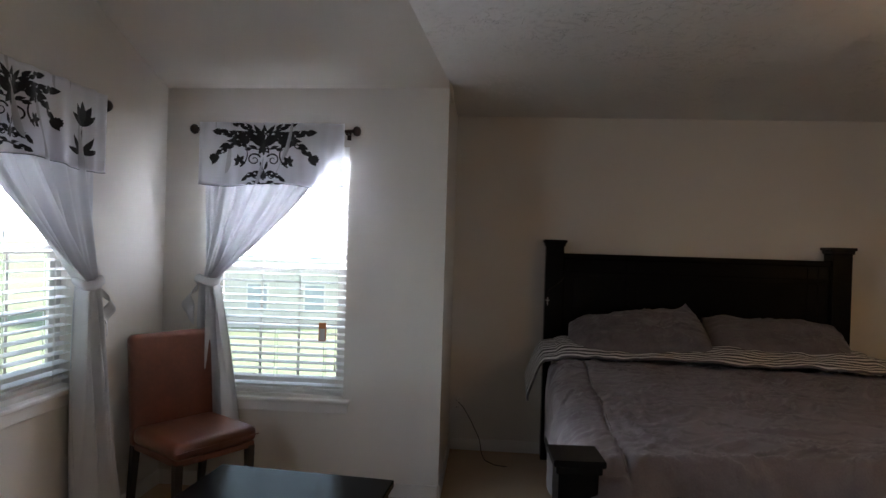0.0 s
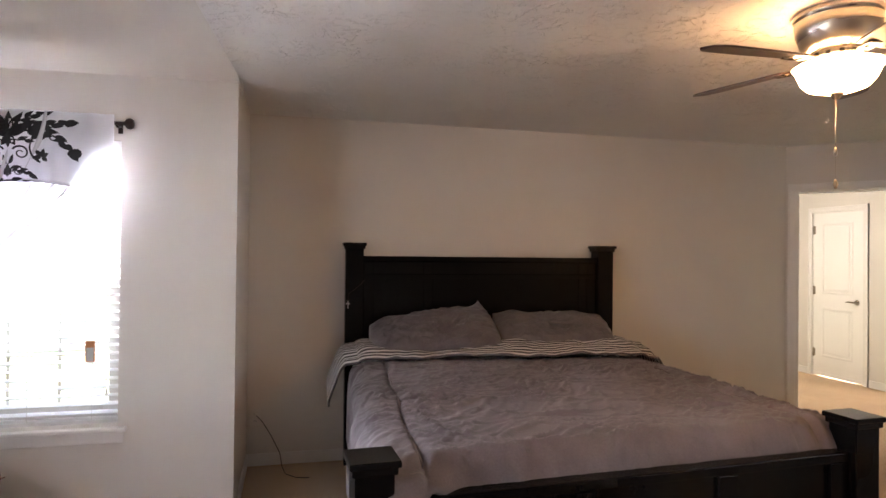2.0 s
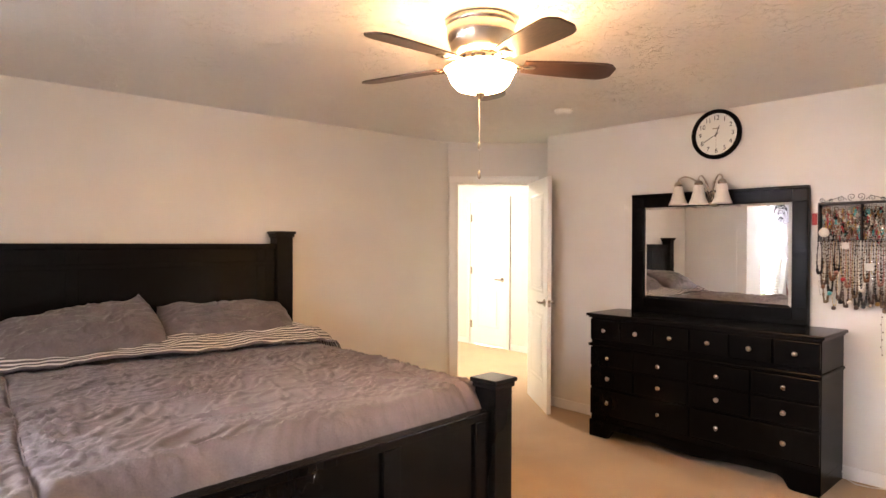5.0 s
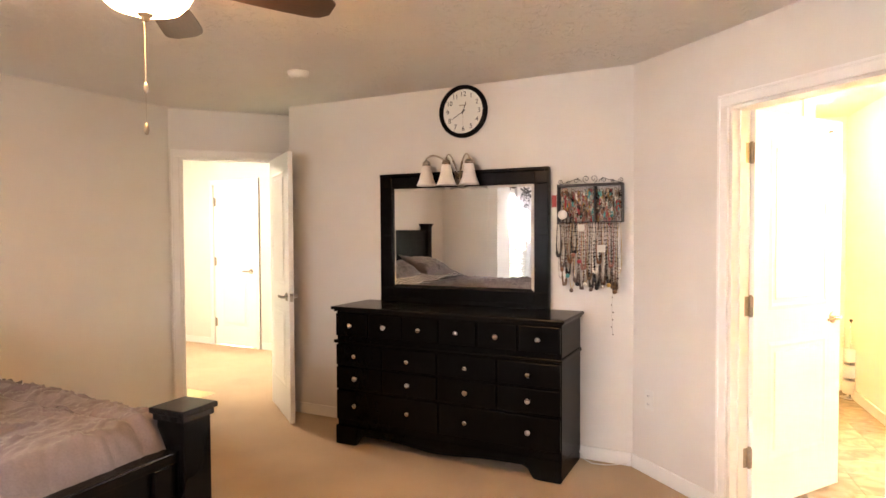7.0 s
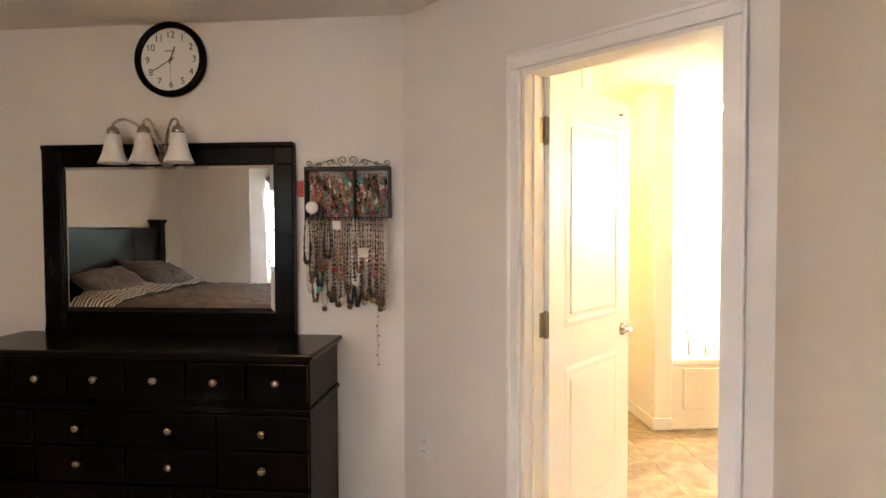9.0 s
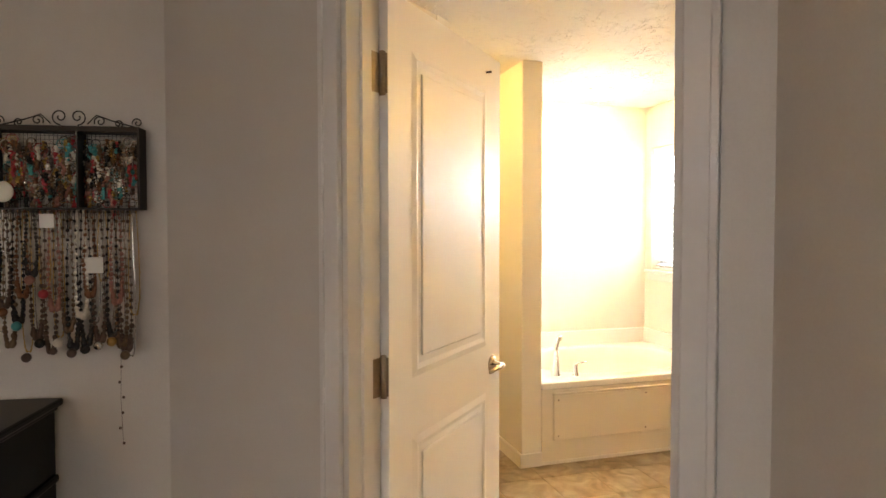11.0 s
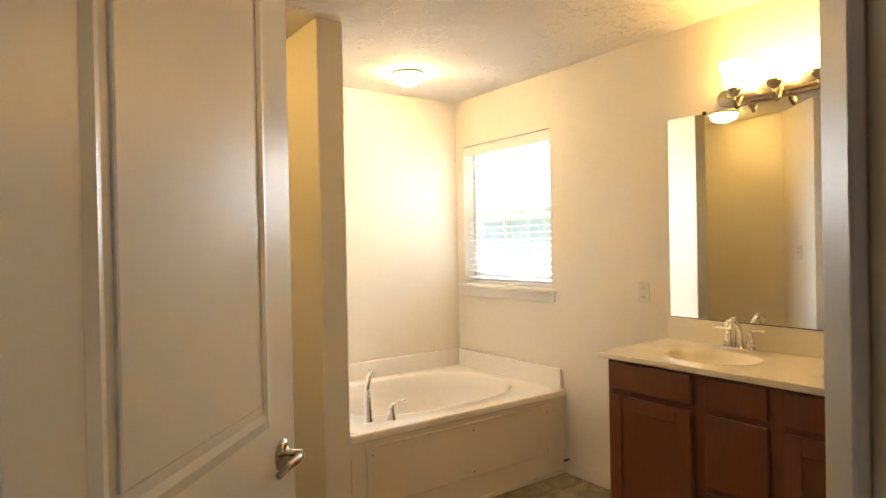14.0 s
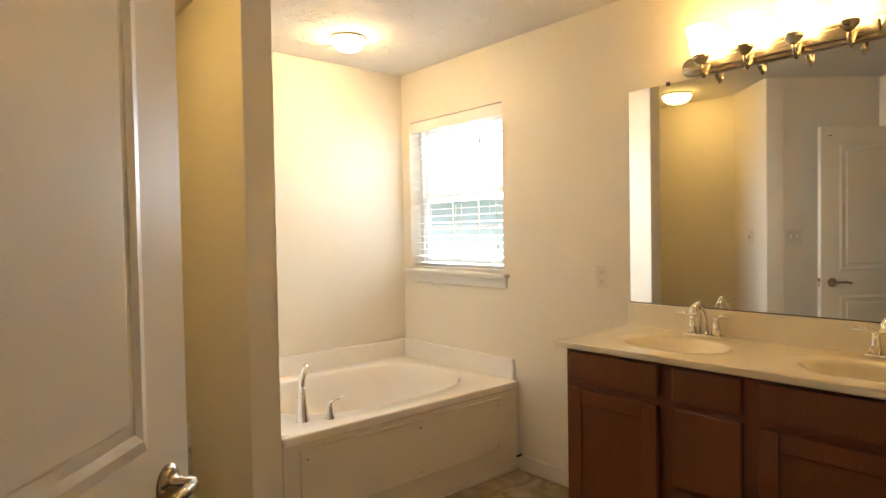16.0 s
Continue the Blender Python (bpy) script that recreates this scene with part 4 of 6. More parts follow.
        part("seam", tube(pts, 0.0045, 6), GREY, com, "stitched comforter seam", True)

    fold = thing("folded_sheet", m, "grey and white striped sheet folded over the comforter", "bed sheet")

    def band(u, v):
        y = 1.70 + v * 0.36 + 0.035 * math.sin(u * 5.0 + 0.6) + 0.014 * math.sin(u * 21)
        x, drop = drape(u, v, fall=0.24)
        z = 0.832 - drop + 0.022 * math.sin(v * math.pi) + 0.065 * v
        n = noise.noise(Vector((x * 5, y * 9, 5.0)))
        z += 0.020 * n + 0.009 * noise.noise(Vector((x * 13, y * 18, 2.0)))
        if drop > 0.03:
            x += math.copysign(0.055 + 0.02 * n + 0.10 * min(1, drop / 0.25), x)
        return (x, y, z)

    soften(part("band", sheet(band, 180, 30), STRIPES, fold, "", True), 0.012)

    def side(u, v):
        # striped underside of the bedding, turned out along the far side of the bed
        y = 0.32 + u * 1.62
        n = noise.fractal(Vector((y * 2.6, v * 1.5, 8.0)), 1.0, 2.0, 3)
        r = 1 - abs(noise.noise(Vector((y * 7.0 + 3 * v, v * 3.0 - y, 17.0))))
        x = 0.985 + 0.045 * math.sin(min(1.0, v * 2.2) * math.pi / 2) + 0.03 * n + 0.035 * r ** 6
        z = 0.750 - 0.30 * v ** 1.1 + 0.03 * n * (1 - v) + 0.02 * r ** 5 * (1 - 0.6 * v)
        return (x, y, z)

    soften(part("side_drape", sheet(side, 170, 40), STRIPES, fold, "striped bedding rumpled along the bed side", True), 0.010)

    under = thing("fitted_sheet", m, "white sheet over the head of the mattress", "bed sheet")

    def low(u, v):
        y = 1.85 + v * 0.42
        x, drop = drape(u, v, fall=0.10)
        return (x * 0.97, y, 0.775 - drop + 0.012 * noise.noise(Vector((x * 6, y * 8, 9))))

    soften(part("cloth", sheet(low, 80, 16), SHEETW, under, "", True), 0.006)

    def pillow(name, mm, w, h, th, seed, label, peak=0.0):
        p = thing("pillow", m @ mm, label, "pillow", "pillows on the bed")

        def half(sg):
            def f(u, v):
                a, b = 2 * u - 1, 2 * v - 1
                e = max(0.0, (1 - a ** 4)) ** 0.5 * max(0.0, (1 - b ** 4)) ** 0.5
                pin = 1 - 0.06 * (a * a * b * b)
                n = noise.fractal(Vector((a * 2.0 + seed, b * 2.4, sg)), 1.0, 2.0, 3)
                ear = 0.02 * (abs(a * b)) ** 5 + peak * max(0.0, a) ** 5 * max(0.0, b) ** 3 - 0.8 * peak * max(0.0, -a) ** 2 * max(0.0, b)
                cr = 1 - abs(noise.noise(Vector((a * 4.0 + seed + 0.8 * n, b * 2.6 - a, sg * 2.0))))
                return (a * w / 2 * (1 - 0.04 * (1 - a * a) * b * b) * pin, sg * (th * 0.5 * e * (1 + 0.22 * n) + 0.020 * e * cr ** 14 + 0.008 * e * (1 - abs(noise.noise(Vector((a * 7.0 - b * 3 + seed, b * 5.0 + a * 2, sg * 3.0))))) ** 12), b * h / 2 * (1 - 0.07 * (1 - a * a) * 0.6) + ear + 0.01 * n * e)
            return f

        bm = sheet(half(-1), 72, 48)
        sheet(half(1), 72, 48, bm)
        bmesh.ops.remove_doubles(bm, verts=bm.verts[:], dist=0.0005)
        bmesh.ops.recalc_face_normals(bm, faces=bm.faces[:])
        part("pillow_body", bm, PILLOW, p, "", True)
        return p

    pillow("a", pose(-0.43, 2.01, 0.945, -60, -5, 3), 0.88, 0.43, 0.17, 1.0, "rumpled grey velvety pillow leaning on the headboard", 0.085)
    pillow("b", pose(0.44, 2.05, 0.940, -60, 1, -4), 0.86, 0.38, 0.16, 6.0, "grey velvety pillow against the headboard")
    # rosary with a small cross on the post
    ro = thing("rosary", m @ pose(-0.952, 2.26, 0), "thin rosary with a small white cross hanging on the bed post", "rosary")
    part("chain", tube([(0.066, -0.008, 1.30), (0.05, -0.012, 1.27), (-0.005, -0.012, 1.225), (-0.04, -0.011, 1.20), (-0.045, -0.011, 1.15)], 0.0016, 6), BRONZE, ro)
    part("cross", box(B(-0.048, -0.042, -0.016, -0.010, 1.095, 1.150, 0.001), -0.060, -0.030, -0.0155, -0.0105, 1.126, 1.132, 0.001), PLASTIC, ro, "small white cross")


king_bed()

# ---- chair and table in the nook ----


def side_chair():
    c = thing("side_chair", pose(-1.245, 3.345, 0, 0, 0, 57), "russet leather parsons chair with dark wooden legs", "chair")
    bm = B(-0.235, 0.235, -0.24, 0.20, 0.40, 0.49, 0.035, 4)
    part("seat", bm, LEATHER, c, "padded russet leather seat", True)
    part("seat_rail", B(-0.225, 0.225, -0.225, 0.19, 0.37, 0.405, 0.006), LEATHER, c)
    bk = B(-0.235, 0.235, -0.035, 0.035, 0, 0.585, 0.028, 4)
    for v in bk.verts:
        v.co.y += 0.06 * (v.co.z / 0.62) ** 1.5
        v.co.z += 0.012 * (1 - (v.co.x / 0.235) ** 2) * (v.co.z / 0.62)
    part("backrest", moved(bk, pose(0, 0.205, 0.38)), LEATHER, c, "tall upholstered backrest", True)
    part("seam", tube([(-0.236, -0.242, 0.445), (0.236, -0.242, 0.445)], 0.003, 6), LEATHER, c)
    for x in (-0.205, 0.205):
        for y in (-0.205, 0.215):
            lg = B(-0.021, 0.021, -0.021, 0.021, 0, 0.385, 0.003)
            for v in lg.verts:
                k = 1 - 0.25 * (1 - v.co.z / 0.385)
                v.co.x *= k
                v.co.y *= k
                if y > 0:
                    v.co.y += 0.05 * (1 - v.co.z / 0.385)
            part("leg", moved(lg, pose(x, y, 0)), DARKWOOD, c)


side_chair()


def low_table():
    t = thing("coffee_table", pose(-0.52, 2.60, 0, 0, 0, -5), "dark espresso wooden low table with a glossy top", "table")
    part("tabletop", B(-0.41, 0.41, -0.30, 0.30, 0.415, 0.45, 0.006), GLOSSBLACK, t)
    part("apron", B(-0.36, 0.36, -0.25, 0.25, 0.345, 0.414, 0.003), BLACK, t)
    for x in (-0.36, 0.36):
        for y in (-0.25, 0.25):
            part("leg", B(x - 0.03, x + 0.03, y - 0.03, y + 0.03, 0, 0.414, 0.004), BLACK, t)


low_table()

# ---- ceiling fan ----


def ceiling_fan():
    f = thing("ceiling_fan", pose(2.40, 2.175, 0), "brushed nickel ceiling fan with five walnut blades, lit bowl", "ceiling fan")
    part("canopy", lathe([(0, 2.439), (0.150, 2.439), (0.156, 2.425), (0.150, 2.410), (0.146, 2.405), (0.150, 2.398), (0.146, 2.36), (0.128, 2.31), (0.105, 2.285), (0, 2.283)], 48), NICKEL, f, "brushed nickel motor housing", True)
    part("motor_band", lathe([(0.095, 2.286), (0.100, 2.272), (0.100, 2.255), (0.090, 2.248), (0, 2.247)], 40), NICKEL, f, "", True)
    for i in range(14):
        part("vent_slot", moved(B(0.0985, 0.1015, -0.008, 0.008, 2.257, 2.272), Matrix.Rotation(2 * math.pi * i / 14, 4, "Z")), BLACKM, f)
    part("fitter", lathe([(0, 2.248), (0.085, 2.247), (0.088, 2.236), (0.0, 2.235)], 40), NICKEL, f, "", True)
    prof = [(0.152, 2.232), (0.155, 2.224), (0.147, 2.217), (0.140, 2.200), (0.128, 2.170), (0.105, 2.145), (0.060, 2.130), (0.0, 2.127)]
    bowl = lathe(prof, 48)
    for v in bowl.verts:
        a = math.atan2(v.co.y, v.co.x)
        if v.co.z > 2.20:
            r = 1 + 0.02 * math.cos(10 * a)
            v.co.x *= r
            v.co.y *= r
    part("bowl", bowl, FANBOWL, f, "lit frosted glass bowl shade", True)
    part("finial", lathe([(0.0, 2.128), (0.024, 2.127), (0.022, 2.118), (0.010, 2.112), (0.012, 2.104), (0, 2.098)], 20), BRASS, f, "brass finial", True)
    chain = bmesh.new()
    for i in range(34):
        ball(0.0026, pose(0.006, 0.012, 2.100 - i * 0.0056), chain, 6)
    part("pull_chain", chain, BRASS, f)
    part("chain_fob", lathe([(0, 0.022), (0.004, 0.020), (0.008, 0.0), (0.004, -0.012), (0, -0.014)], 12, m=pose(0.006, 0.012, 1.895)), BRASS, f, smooth=True)
    fob = bmesh.new()
    for i in range(16):
        ball(0.0014, pose(0.006, 0.012, 1.881 - i * 0.0062), fob, 5)
    part("pull_chain", fob, BRASS, f)
    part("chain_fob", lathe([(0, 0.022), (0.005, 0.020), (0.009, 0.0), (0.005, -0.014), (0, -0.016)], 12, m=pose(0.006, 0.012, 1.768)), BRASS, f, smooth=True)
    for k in range(5):
        a = 110 + 72 * k
        bl = bmesh.new()
        n = 16
        rows = []
        for i in range(n + 1):
            t = i / n
            x = 0.19 + t * 0.415
            w = 0.050 + 0.022 * math.sin(min(1, t * 1.25) * math.pi / 2)
            if t > 0.86:
                w *= max(0.42, math.sqrt(max(0.0, 1 - ((t - 0.86) / 0.16) ** 2)))
            rows.append([(x, -w), (x, w)])
        for zz in (0.004, -0.004):
            vs = [[bl.verts.new((x, y, zz)) for x, y in r] for r in rows]
            for p, q_ in zip(vs, vs[1:]):
                bl.faces.new((p[0], q_[0], q_[1], p[1]))
        bl.verts.ensure_lookup_table()
        h = len(rows) * 2
        for s_ in (0, 1):
            for i in range(n):
                a0, a1 = i * 2 + s_, (i + 1) * 2 + s_
                bl.faces.new((bl.verts[a0], bl.verts[a1], bl.verts[h + a1], bl.verts[h + a0]))
        bl.faces.new((bl.verts[0], bl.verts[1], bl.verts[h + 1], bl.verts[h]))
        bl.faces.new((bl.verts[2 * n], bl.verts[2 * n + 1], bl.verts[h + 2 * n + 1], bl.verts[h + 2 * n]))
        bmesh.ops.recalc_face_normals(bl, faces=bl.faces[:])
        blade = part("blade", bl, BLADE, f, "dark walnut fan blade", m=pose(0, 0, 2.252, 0, 0, a) @ pose(0, 0, 0, -11, 1.0, 0))
        iron = tube([(0.085, 0, 2.262), (0.13, 0, 2.252), (0.165, 0.018, 2.246), (0.215, 0.020, 2.245)], 0.008, 8, flat=0.6)
        tube([(0.085, 0, 2.262), (0.13, 0, 2.252), (0.165, -0.018, 2.246), (0.215, -0.020, 2.243)], 0.008, 8, iron, flat=0.6)
        box(iron, 0.195, 0.245, -0.030, 0.030, 2.241, 2.247, 0.002)
        part("blade_iron", iron, NICKEL, f, "nickel blade bracket", True, m=pose(0, 0, 0, 0, 0, a))


ceiling_fan()
sd = thing("smoke_detector", pose(4.11, 3.01, H), "white round smoke detector on the ceiling", "smoke detector")
part("case", lathe([(0, 0), (0.066, 0), (0.066, -0.012), (0.055, -0.032), (0.030, -0.036), (0, -0.036)], 32), PLASTIC, sd, smooth=True)
part("vent_ring", lathe([(0.060, -0.016), (0.0605, -0.022), (0.057, -0.026)], 32), GROUT, sd)
part("button", lathe([(0, -0.036), (0.012, -0.0365), (0.011, -0.039), (0, -0.039)], 16), PLASTIC, sd)

# ---- dresser, its mirror and what hangs round it ----


def dresser():
    x0, x1, ya, yb, top = 4.475, 4.915, 1.450, 3.02, 0.94
    d = thing("dresser", pose(0, 0, 0), "wide black wooden dresser with round nickel knobs", "dresser")
    part("carcass", B(x0 + 0.02, x1, ya, yb, 0.10, top - 0.03, 0.003), BLACK, d)
    part("top", box(B(x0 - 0.025, x1 + 0.003, ya - 0.025, yb + 0.025, top - 0.022, top, 0.007), x0 - 0.008, x1, ya - 0.010, yb + 0.010, top - 0.036, top - 0.021, 0.004), GLOSSBLACK, d)
    part("waist_moulding", B(x0 - 0.012, x1, ya - 0.010, yb + 0.010, 0.690, 0.712, 0.006), BLACK, d)
    # scalloped plinth with bracket feet
    bm = bmesh.new()
    n = 48
    tp, bt = [], []
    for i in range(n + 1):
        t = i / n
        y = ya + t * (yb - ya)
        e = min(t, 1 - t) * (yb - ya)
        z = 0.0 if e < 0.16 else min(0.075, (e - 0.16) * 1.6)
        z = z - 0.030 * math.exp(-((t - 0.5) / 0.16) ** 2) if e > 0.16 else z
        tp.append(y)
        bt.append(max(0.0, z))
    for i in range(n):
        f = []
        for xx in (x0 - 0.004, x0 + 0.018):
            f.append([bm.verts.new(p) for p in ((xx, tp[i], bt[i]), (xx, tp[i + 1], bt[i + 1]), (xx, tp[i + 1], 0.125), (xx, tp[i], 0.125))])
        bm.faces.new(f[0])
        bm.faces.new(f[1][::-1])
        bm.faces.new((f[0][0], f[0][1], f[1][1], f[1][0]))
        bm.faces.new((f[0][2], f[0][3], f[1][3], f[1][2]))
    bmesh.ops.remove_doubles(bm, verts=bm.verts[:], dist=0.0005)
    bmesh.ops.recalc_face_normals(bm, faces=bm.faces[:])
    part("plinth", bm, BLACK, d)
    for y in (ya + 0.011, yb - 0.011):
        part("side_plinth", B(x0 + 0.018, x1, y - 0.010, y + 0.010, 0, 0.10, 0.002), BLACK, d)

    def drawer(y0, y1, z0, z1, knobs):
        dr = part("drawer", B(x0 - 0.004, x0 + 0.0195, y0 + 0.004, y1 - 0.004, z0 + 0.004, z1 - 0.004, 0.006, 2), BLACK, d)
        for ky, kz in knobs:
            kn = link("knob", lathe([(0, 0), (0.008, 0), (0.007, 0.010), (0.015, 0.016), (0.0165, 0.022), (0.012, 0.028), (0, 0.030)], 20, m=pose(x0 - 0.004, ky, kz, 0, -90, 0)), NICKEL, True)
            kn.parent = dr
            tagged(kn, "round nickel knob")

    cols = [ya + (yb - ya) * k / 6 for k in range(7)]
    for a, b in zip(cols, cols[1:]):
        drawer(a, b, 0.735, 0.900, [((a + b) / 2, 0.818)])
    q4 = [ya, 1.842, 2.245, 2.652, yb]
    kn = [1.642, 2.043, 2.450, 2.855]
    for z0, z1, kz in ((0.535, 0.685, 0.611), (0.375, 0.533, 0.458)):
        for a, b, ky in zip(q4, q4[1:], kn):
            drawer(a, b, z0, z1, [(ky, kz)])
    mid = (ya + yb) / 2
    drawer(ya, mid, 0.165, 0.372, [(kn[0], 0.275), (kn[1], 0.275)])
    drawer(mid, yb, 0.165, 0.372, [(kn[2], 0.275), (kn[3], 0.275)])

    g = thing("dresser_mirror", pose(0, 0, 0), "black wood framed mirror standing on the dresser", "mirror")
    ma, mb, mz, mt, xf = 1.645, 2.900, top + 0.001, 1.855, 4.868
    ga, gb, g0, g1 = 1.742, 2.795, 1.048, 1.752
    part("frame_rail", B(xf, xf + 0.040, ga, gb, mz, g0 - 0.0, 0.004), BLACK, g)
    part("frame_rail", B(xf, xf + 0.040, ga, gb, g1, mt - 0.022, 0.004), BLACK, g)
    part("frame_top", B(xf - 0.006, xf + 0.046, ma, mb, mt - 0.022, mt, 0.004), BLACK, g)
    for a, b in ((ma, ga), (gb, mb)):
        for z0, z1 in ((mz, 1.045), (1.048, 1.415), (1.418, 1.748), (1.751, mt - 0.023)):
            part("frame_block", B(xf - 0.004, xf + 0.042, a + 0.004, b - 0.004, z0, z1, 0.004), BLACK, g)
        part("frame_stile", B(xf + 0.004, xf + 0.045, a, b, mz, mt - 0.023), BLACK, g)
    part("frame_rail", B(xf - 0.010, xf + 0.04, ma + 0.005, mb - 0.005, mz, mz + 0.035, 0.005), BLACK, g)
    gl = bmesh.new()
    v = []
    for ins, xx in ((0.0, xf + 0.012), (0.020, xf + 0.0075)):
        v.append([gl.verts.new((xx, y, z)) for y, z in ((ga + ins, g0 + ins), (gb - ins, g0 + ins), (gb - ins, g1 - ins), (ga + ins, g1 - ins))])
    for k in range(4):
        gl.faces.new((v[0][k], v[0][(k + 1) % 4], v[1][(k + 1) % 4], v[1][k]))
    gl.faces.new(v[1])
    bmesh.ops.recalc_face_normals(gl, faces=gl.faces[:])
    part("mirror_glass", gl, MIRROR, g, "bevelled mirror glass")

    c0 = Matrix.Translation((4.888, 2.27, 0))
    g.matrix_world = c0 @ pose(0, 0, 0, 0, 0, 0.9) @ c0.inverted()


dresser()


def vanity_sconce():
    s = thing("wall_light", pose(4.868, 2.315, 0), "unlit three-arm brushed nickel wall light with frosted bell shades", "wall light")
    part("backplate", lathe([(0, 0), (0.052, 0), (0.050, 0.010), (0.034, 0.018), (0.018, 0.030), (0, 0.032)], 32, m=pose(-0.002, -0.06, 1.795, 0, -90, 0)), NICKEL, s, "", True)
    for y, hx in ((0.165, 0.075), (0.008, 0.085), (-0.155, 0.075)):
        pts = [(-0.03, -0.06 + 0.1 * y, 1.795)]
        for k in range(1, 10):
            t = k / 9
            pts.append((-0.03 - (hx - 0.03) * math.sin(t * math.pi / 2), -0.06 + (y + 0.06) * t, 1.80 + 0.175 * math.sin(t * math.pi * 0.62) - 0.02 * t))
        pts.append((-hx, y, pts[-1][2] - 0.02))
        part("arm", tube(pts, 0.0062, 8), NICKEL, s, "", True)
        zt = pts[-1][2]
        part("socket_cup", lathe([(0, zt + 0.020), (0.006, zt + 0.018), (0.009, zt + 0.004), (0.024, zt - 0.002), (0.029, zt - 0.022), (0.028, zt - 0.034), (0, zt - 0.035)], 24, m=pose(-hx, y, 0)), NICKEL, s, "", True)
        part("shade", lathe([(0.030, zt - 0.032), (0.034, zt - 0.050), (0.040, zt - 0.085), (0.050, zt - 0.125), (0.064, zt - 0.158), (0.069, zt - 0.168), (0.066, zt - 0.167), (0.046, zt - 0.125), (0.036, zt - 0.085), (0.028, zt - 0.040)], 32, m=pose(-hx, y, 0)), FROST, s, "frosted white bell glass shade", True)


vanity_sconce()


def words(text, size, parent, m, material, depth=0.001):
    cu = bpy.data.curves.new("numeral", "FONT")
    cu.body = text
    cu.size = size
    cu.align_x, cu.align_y = "CENTER", "CENTER"
    cu.extrude = depth
    tmp = bpy.data.objects.new("numeral", cu)
    scene.collection.objects.link(tmp)
    me = bpy.data.meshes.new_from_object(tmp.evaluated_get(bpy.context.evaluated_depsgraph_get()))
    bpy.data.objects.remove(tmp)
    me.materials.clear()
    me.materials.append(material)
    ob = new("numeral", me)
    ob.parent = parent
    ob.matrix_local = m
    return ob


def wall_clock():
    # local x to the clock's right, y up, z out of the face
    m = Matrix(((0, 0, -1, 4.928), (-1, 0, 0, 2.257), (0, 1, 0, 2.262), (0, 0, 0, 1)))
    c = thing("wall_clock", m, "round black-rimmed wall clock with an ivory face", "clock")
    part("rim", lathe([(0.0, 0.0), (0.176, 0.0), (0.180, 0.010), (0.178, 0.030), (0.168, 0.038), (0.156, 0.034), (0.151, 0.020), (0.150, 0.012)], 64), BLACK, c, "glossy black round rim", True)
    part("face", lathe([(0, 0.0145), (0.152, 0.0145)], 64), CLOCKFACE, c, "ivory dial")
    for k in range(1, 13):
        a = math.radians(90 - 30 * k)
        words(str(k), 0.046, c, pose(0.118 * math.cos(a), 0.118 * math.sin(a), 0.0155), DAMASK, 0.0004)
    for k in range(60):
        if k % 5 == 0:
            a = math.radians(6 * k)
            part("minute_mark", moved(B(0.141, 0.147, -0.0012, 0.0012, 0.0148, 0.0156), Matrix.Rotation(a, 4, "Z")), DAMASK, c)
    part("brand_bar", B(-0.03, 0.022, 0.040, 0.046, 0.0148, 0.0154), GROUT, c, "small unreadable grey print")
    for ang, ln, w in ((90 - 20, 0.066, 0.006), (90 - 240, 0.100, 0.0045)):
        part("clock_hand", moved(B(-0.02, ln, -w / 2, w / 2, 0.018, 0.0195, 0.0005), Matrix.Rotation(math.radians(ang), 4, "Z")), DAMASK, c)
    part("second_hand", moved(B(-0.02, 0.095, -0.0008, 0.0008, 0.0205, 0.0212), Matrix.Rotation(math.radians(-90), 4, "Z")), GROUT, c)
    part("hub", lathe([(0, 0.0145), (0.006, 0.0145), (0.006, 0.022), (0, 0.023)], 16), DAMASK, c)
    part("lens_ring", lathe([(0.150, 0.030), (0.153, 0.031), (0.156, 0.033)], 64), BLACK, c)


wall_clock()


